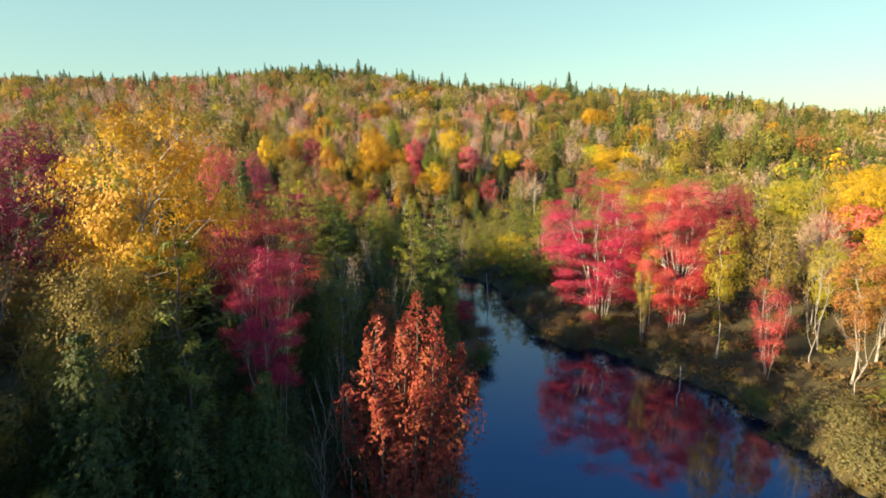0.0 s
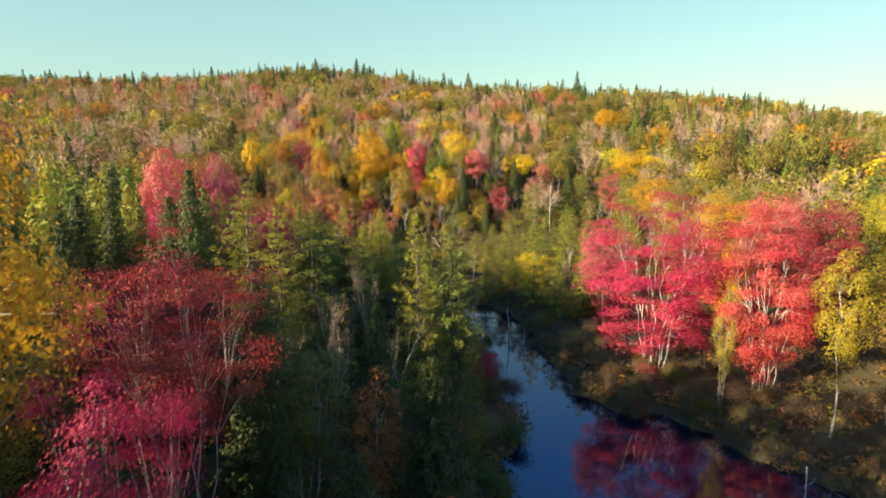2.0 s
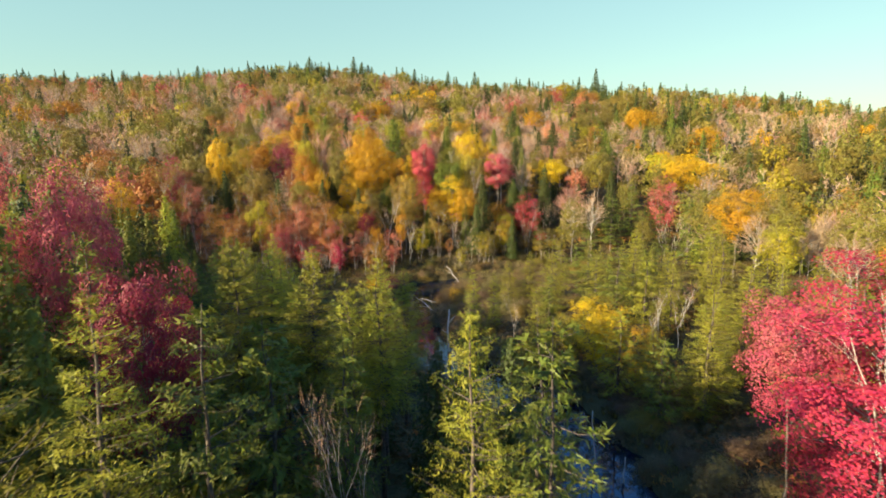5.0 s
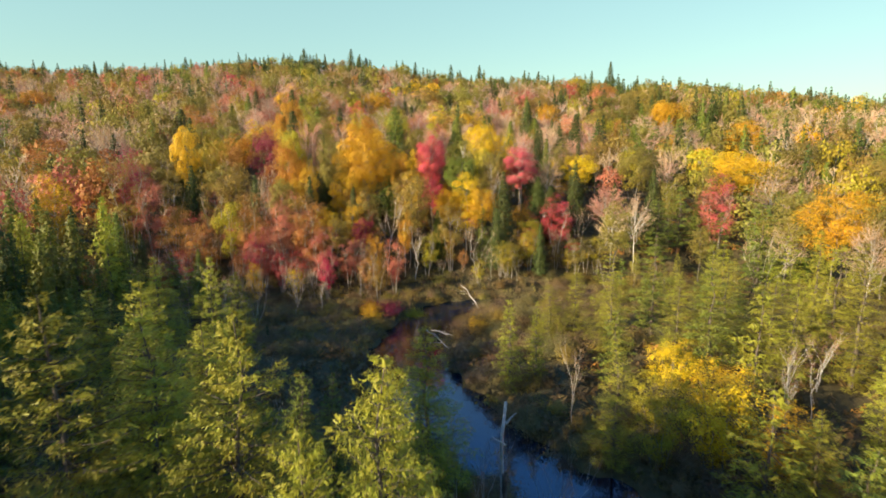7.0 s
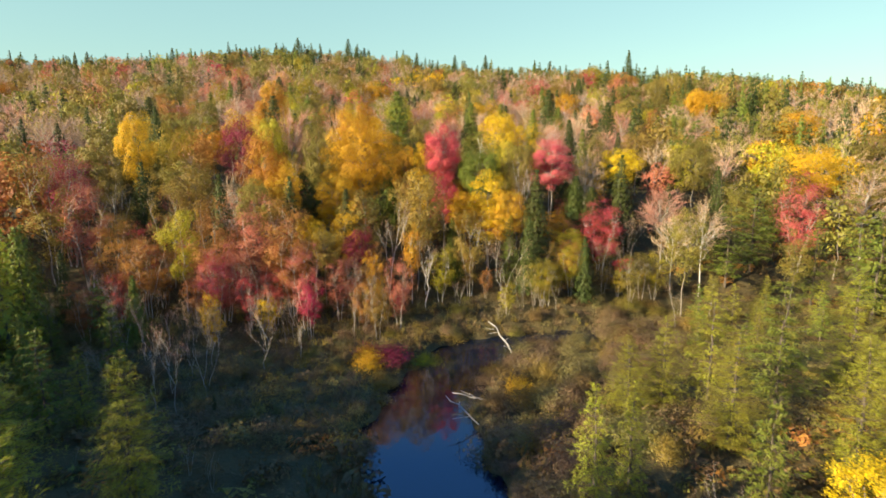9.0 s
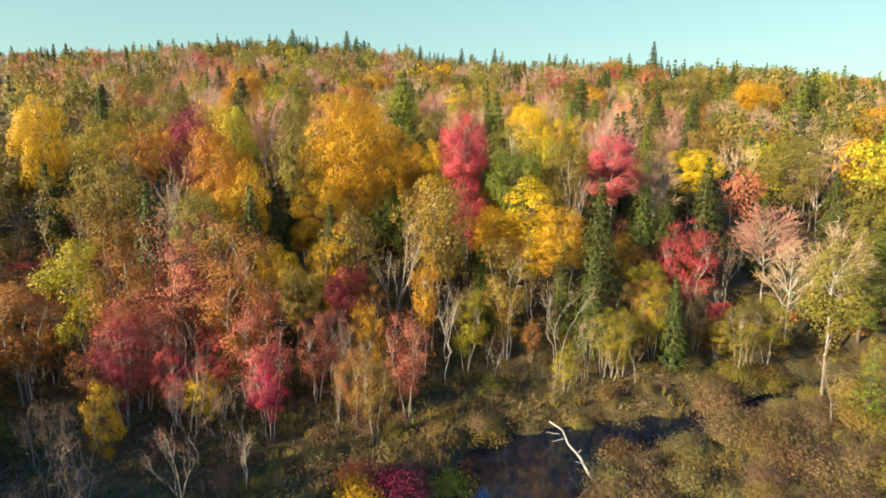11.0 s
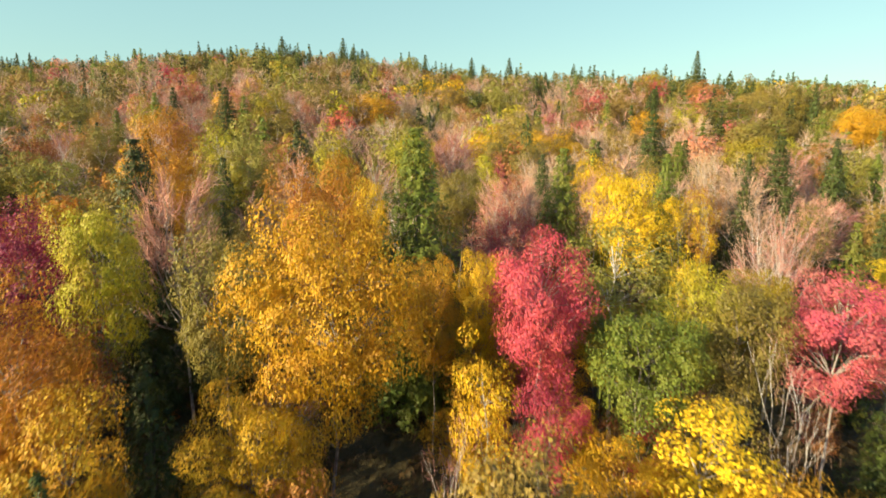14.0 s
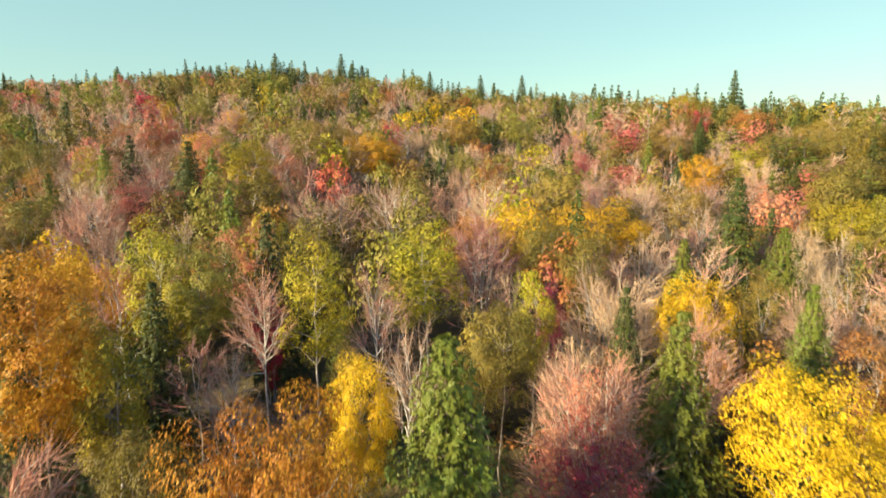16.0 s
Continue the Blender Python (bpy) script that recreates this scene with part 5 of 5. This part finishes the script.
def saplings(count, x0, x1, y0, y1, tall, choices, where):
    """Thin young trees crowding the edge of the wood."""
    done, tries = 0, 0
    while done < count and tries < count * 30:
        tries += 1
        x, y = pick.uniform(x0, x1), pick.uniform(y0, y1)
        if float(bank(x, y)) > 1.2 and free_at(x, y, 0.25):
            kind, shade = pick.choice(choices)
            h = pick.uniform(*tall)
            plant(kind, shade, x, y, h, h * pick.uniform(0.42, 0.6), where)
            taken[-1] = (x, y, 1.2)
            done += 1


saplings(46, -37, -12, 110.5, 120, (3.2, 6.5), [("bare", "tan"), ("thin_mid", "rust"), ("bare_clump", "tan"), ("thin_mid", "coral"), ("bare", "rose"), ("thin_mid", "salmon"), ("thin_mid", "ochre")], HILL)
saplings(24, -40, -20, 97, 111, (3.4, 6.2), [("bare", "tan"), ("bare_clump", "tan"), ("bare", "rose"), ("thin_mid", "rust")], BOG)
saplings(34, -12, 16, 115.5, 125, (2.6, 5.5), [("bare", "tan"), ("thin_mid", "olive"), ("bare_clump", "tan"), ("thin_mid", "ochre"), ("thin_mid", "lime"), ("thin_mid", "rust")], HILL)
saplings(20, -13, -1, 132, 142, (3.5, 6.5), [("maple_mid", "orange"), ("thin_mid", "coral"), ("bare_clump", "rose"), ("birch_mid", "gold"), ("thin_mid", "rust")], HILL)
saplings(44, -34, 16, 126, 150, (3, 6), [("thin_mid", "rust"), ("thin_mid", "ochre"), ("birch_mid", "olive"), ("bare_clump", "tan"), ("birch_mid", "gold"), ("spruce_mid", "pine"), ("thin_mid", "salmon")], HILL)


class Mass:
    """Gathers many small growths into one mesh."""

    def __init__(self):
        self.v, self.loops, self.sizes, self.mats, self.tints, self.at, self.names = [], [], [], [], [], 0, []

    def add(self, v, f, mat, tint=0.0):
        if mat not in self.names:
            self.names.append(mat)
        self.v.append(v)
        self.loops.append((f + self.at).ravel())
        self.sizes.append(np.full(len(f), f.shape[1]))
        self.mats.append(np.full(len(f), self.names.index(mat)))
        self.tints.append(np.full(len(f), tint))
        self.at += len(v)

    def done(self, name, label, category):
        v, loops, sizes, mats = (np.concatenate(a) for a in (self.v, self.loops, self.sizes, self.mats))
        me = bpy.data.meshes.new(name)
        me.vertices.add(len(v))
        me.vertices.foreach_set("co", v.ravel())
        me.loops.add(len(loops))
        me.loops.foreach_set("vertex_index", loops.astype(np.int32))
        me.polygons.add(len(sizes))
        me.polygons.foreach_set("loop_start", np.r_[0, np.cumsum(sizes)[:-1]].astype(np.int32))
        me.polygons.foreach_set("material_index", mats.astype(np.int32))
        for n in self.names:
            me.materials.append(LEAF[n] if n in LEAF else BARK[n])
        me.attributes.new("tint", "FLOAT", "FACE").data.foreach_set("value", np.concatenate(self.tints).astype(np.float32))
        me.update(calc_edges=True)
        return tagged(new(name, me), label, category, kind="stuff")


def turned(a, k, wide=None):
    c, s = math.cos(a), math.sin(a)
    w = wide or k
    return np.array([[c * w, -s * w, 0], [s * w, c * w, 0], [0, 0, k]])


def far_woods():
    """The woods on the upper hill and to the sides, past counting."""
    rng = np.random.default_rng(5)
    shades = ["tan", "rose", "olive", "ochre", "gold", "lime", "green", "rust", "fir", "salmon", "coral", "pine"]
    weights = np.array([37, 30, 24, 9, 2.5, 2, 4, 3, 15, 3, 0.4, 7], float)
    mid = {"leafy": [broadleaf(40 + s, 11, 6.2, 34, 50, 0.32, 1, 0.28, 0.62, sides=2, limbs=0.15) for s in range(6)],
           "twiggy": [fan_tree(40 + s, 11, 6.2, 11, 9, 0.034, 0.2, 5) for s in range(5)],
           "needle": [spire(40 + s, 12, 6.0, 13, 1500, 0.50) for s in range(4)]}
    far = {"leafy": [broadleaf(s, 11, 6.4, 20, 16, 0.66, 1, 0.3, 0.62, sides=2, limbs=0.0) for s in range(5)],
           "twiggy": [fan_tree(s, 11, 6.4, 8, 6, 0.075, 0.2, 3) for s in range(4)],
           "needle": [spire(s, 12, 4.8, 9, 300, 0.95) for s in range(4)]}
    next_on = {"leafy": [broadleaf(60 + s, 11, 6.4, 26, 34, 0.42, 1, 0.3, 0.62, sides=2, limbs=0.0) for s in range(6)],
               "twiggy": [fan_tree(60 + s, 11, 6.4, 10, 8, 0.048, 0.2, 4) for s in range(5)],
               "needle": [spire(60 + s, 12, 5.8, 12, 760, 0.64) for s in range(4)]}
    mass, count = Mass(), 0

    def stand(lib, shade, x, y, g, h, w=1.0):
        form = "needle" if shade in ("fir", "pine", "larch") else "twiggy" if shade in ("tan", "rose") else "leafy"
        (wv, wf), (lv, lf) = lib[form][rng.integers(len(lib[form]))]
        m = turned(rng.uniform(0, 6.28), h, h * w)
        at = [x, y, g]
        mass.add(wv @ m.T + at, wf, "dark" if form == "needle" else "pale" if form == "twiggy" and rng.uniform() < 0.6 else "grey")
        mass.add(lv @ m.T + at, lf, shade, rng.uniform(-1, 1))

    for kind, shade, x, y, h, w in rest:
        stand(far if x < -30 and y < 62 or y < 2 else mid, shade, x, y, float(ground_height(x, y)), h / 11.3)
    spots = []
    for x0, x1, y0, y1, step in ((-75, 68, 158, 205, 5.2), (-330, 330, 205, 342, 5.6), (-130, -48, 60, 113, 5.2), (-130, -58, 113, 158, 5.2), (44, 150, 60, 113, 5.2), (52, 150, 113, 158, 5.2), (-210, -75, 158, 205, 5.2), (68, 220, 158, 205, 5.2),
                                 (-118, -48, -40, 60, 5.5), (44, 112, -40, 60, 5.5), (-48, 44, -50, -4, 5.5), (-50, 40, -90, -50, 8)):
        xs, ys = np.meshgrid(np.arange(x0, x1, step), np.arange(y0, y1, step))
        spots.append(np.stack([xs.ravel(), ys.ravel()], 1) + rng.uniform(-0.45, 0.45, (xs.size, 2)) * step)
    side = np.arange(-240, 200, 2.9)
    for back in (-12, -9, -6, -3, 0, 3, 6):
        xs = side + rng.uniform(-1, 1, side.size)
        spots.append(np.stack([xs, 322 - 62 / (1 + np.exp(-(xs - 10) / 22)) + back + rng.uniform(-2, 2, side.size)], 1))
    spots = np.concatenate(spots)
    spots = spots[bank(spots[:, 0], spots[:, 1]) > 2]
    z = ground_height(spots[:, 0], spots[:, 1])
    crest = 322 - 62 / (1 + np.exp(-(spots[:, 0] - 10) / 22))
    keep = (spots[:, 1] < crest + 10) & (abs(spots[:, 0] + 0.1 * spots[:, 1]) < np.where(spots[:, 1] > 100, 36, 110) + 0.80 * abs(spots[:, 1]))
    for (x, y), g, c in zip(spots[keep], z[keep], crest[keep]):
        if not free_at(x, y, 0.5):
            continue
        patch = noise.noise((x * 0.03, y * 0.03, 2.0))
        p = weights * np.where(np.arange(12) < 2, max(0.25, 1 + 1.6 * patch), 1.0)
        if x > 40:
            p = p * [0.9, 0.6, 1.3, 0.8, 0.8, 1.0, 1.8, 0.4, 1.5, 0.4, 0.4, 2.5]
        shade = shades[rng.choice(12, p=p / p.sum())]
        near_crest = y > c - 14
        if near_crest and shade in ("tan", "rose") and rng.uniform() < 0.75:
            shade = "olive" if rng.uniform() < 0.6 else "ochre"
        if near_crest and rng.uniform() < (0.42 if -130 < x < 70 else 0.3):
            shade = "fir"
        h = rng.uniform(0.78, 1.12)
        if near_crest:
            h *= rng.uniform(0.65, 1.08) if shade == "fir" else 0.88 if rng.uniform() < 0.6 else 0.55
        h *= 1.35 if y < 60 and x < 0 else 1
        stand(mid if y < 205 and y > 60 and -66 < x < 50 else next_on if y > 140 and abs(x + 12) < 20 + 0.66 * y else far, shade, x, y, g, h, rng.uniform(0.85, 1.1))
        count += 1
    for x in np.arange(-240, 200, 1.8):
        for back in (-5, 0, 4):
            px, py = x + rng.uniform(-0.8, 0.8), 322 - 62 / (1 + math.exp(-(x - 10) / 22)) + back + rng.uniform(-1.5, 1.5)
            (wv, wf), (lv, lf) = far["leafy"][rng.integers(5)]
            mass.add(lv @ turned(rng.uniform(0, 6.28), 0.42, 0.85).T + [px, py, float(ground_height(px, py)) - 1.2], lf, ("olive", "ochre", "brown")[rng.integers(3)])
    woods = mass.done("far_woods", "mixed autumn woods in tan, olive, gold and dark green", "trees")
    print("far trees", count, "rest", len(rest), "faces", len(woods.data.polygons))


far_woods()


# ---- shrubs, undergrowth and sedge ----
def shrubs(count, x0, x1, y0, y1, near, far, tall, shades, where, ok=lambda x, y: True):
    done, tries = 0, 0
    while done < count and tries < count * 40:
        tries += 1
        x, y = pick.uniform(x0, x1), pick.uniform(y0, y1)
        d = float(bank(x, y))
        if near < d < far and ok(x, y):
            h = pick.uniform(*tall)
            plant("shrub", pick.choice(shades), x, y, h, h * pick.uniform(1.1, 1.7), where)
            taken.pop()
            done += 1


plant("shrub", "wine", -12.1, 106.6, 1.6, 3.0, "in the marsh at the bend")
plant("shrub", "wine", -13.9, 107.3, 1.3, 2.2, "in the marsh at the bend")
plant("shrub", "gold", -13.6, 104.9, 1.7, 2.2, "in the marsh at the bend")
plant("shrub", "gold", -14.0, 106.2, 1.9, 1.9, "in the marsh at the bend")
plant("shrub", "ochre", -12.4, 103.6, 1.2, 2.2, "in the marsh at the bend")
plant("shrub", "lime", -9.6, 108.4, 1.3, 2.4, "in the marsh at the bend")
plant("shrub", "gold", -3.2, 100.6, 1.8, 1.7, "in the marsh at the bend")
shrubs(56, -6, 8, 92, 113, -0.3, 9, (0.9, 2.0), ("heath", "heath", "moss", "heath", "brown", "moss", "ochre"), "in the marsh at the bend")
shrubs(22, -40, -20, 96, 110, 1.5, 40, (0.9, 2.0), ("brown", "moss", "heath", "brown"), BOG)
shrubs(44, -32, 14, 103, 117, 0, 9, (0.6, 1.4), ("moss", "heath", "olive", "moss", "heath"), "in the marsh at the bend")
shrubs(26, 6, 17, 112, 121, 0.2, 14, (0.9, 2.0), ("moss", "heath", "ochre", "olive"), "at the foot of the hill")
shrubs(30, 0, 26, 110, 123, 0.2, 14, (0.6, 1.5), ("moss", "olive", "heath", "moss", "brown"), "at the foot of the hill")
shrubs(70, 2, 30, 24, 66, -0.2, 8, (0.6, 1.7), ("moss", "brown", "heath", "moss", "green", "heath"), BANK_E, lambda x, y: x > 8 + (48 - y) * 0.2)
shrubs(10, 22, 29, 24, 36, 0, 6, (1.8, 3.2), ("moss", "ochre", "moss", "heath"), BANK_E)
shrubs(34, -8, 6, 36, 80, -0.3, 2.5, (0.8, 2.0), ("moss", "green", "brown", "heath"), BANK_W, lambda x, y: x < np.interp(y, STREAM[:, 1], STREAM[:, 0]))
shrubs(56, -6, 16, 62, 95, -0.2, 6, (0.7, 1.8), ("moss", "heath", "ochre", "heath", "brown"), BANK_E, lambda x, y: x > np.interp(y, STREAM[:, 1], STREAM[:, 0]))


def undergrowth():
    rng = np.random.default_rng(11)
    forms = [shrub(s, 1.4, 2.2, 7, 9, 0.32) for s in range(4)]
    fine = [shrub(s, 1.4, 2.2, 9, 42, 0.115) for s in range(5)]
    mass = Mass()
    shades = ["brown", "brown", "olive", "brown", "brown", "brown", "rust", "brown"]
    for x0, x1, y0, y1, step in ((-50, 46, -4, 96, 1.9), (-40, 40, 94, 124, 1.12), (-56, 50, 124, 160, 2.1)):
        xs, ys = np.meshgrid(np.arange(x0, x1, step), np.arange(y0, y1, step))
        spots = np.stack([xs.ravel(), ys.ravel()], 1) + rng.uniform(-0.5, 0.5, (xs.size, 2)) * step
        spots = spots[bank(spots[:, 0], spots[:, 1]) > 0.1]
        for (x, y), g in zip(spots, ground_height(spots[:, 0], spots[:, 1])):
            v, f = (fine if 94 < y < 125 else forms)[rng.integers(4)][1]
            k = rng.uniform(0.45, 1.35) * (0.75 if 96 < y < 124 else 1)
            wet = 94 < y < 119
            mass.add(v @ turned(rng.uniform(0, 6.28), k * 0.8, k).T + [x, y, g - 0.05], f, ("moss", "heath", "heath", "moss", "brown", "ochre")[rng.integers(6)] if wet else shades[rng.integers(8)])
    mass.done("undergrowth", "brown and olive undergrowth on the forest floor", "undergrowth")


def sedge():
    """Tufts of dry sedge along the banks and over the marsh."""
    rng = np.random.default_rng(12)
    n = 14
    tufts = []
    for s in range(4):
        a = rng.uniform(0, 6.28, n)
        out = np.stack([np.cos(a), np.sin(a), np.zeros(n)], 1)
        foot = out * rng.uniform(0, 0.18, n)[:, None]
        side = np.stack([-np.sin(a), np.cos(a), np.zeros(n)], 1) * 0.025
        tip = foot + out * rng.uniform(0.1, 0.35, n)[:, None] + [0, 0, 1] * rng.uniform(0.35, 0.75, n)[:, None]
        tufts.append((np.stack([foot - side, foot + side, tip], 1).reshape(-1, 3), np.arange(3 * n).reshape(-1, 3)))
    mass = Mass()
    spots = rng.uniform((-34, 20), (32, 118), (26000, 2))
    d = bank(spots[:, 0], spots[:, 1])
    marsh = (spots[:, 1] > 96) & (spots[:, 0] > -34) & (spots[:, 0] < 16) & (d < 12)
    spots = spots[(d > -0.25) & ((d < 3.2) | marsh)]
    for (x, y), g in zip(spots, ground_height(spots[:, 0], spots[:, 1])):
        v, f = tufts[rng.integers(4)]
        mass.add(v @ turned(rng.uniform(0, 6.28), rng.uniform(0.45, 1.0)).T + [x, y, g - 0.02], f, ("ochre", "heath", "moss", "brown")[rng.integers(4)])
    mass.done("sedge", "dry tan and olive sedge along the banks", "sedge")


undergrowth()
sedge()
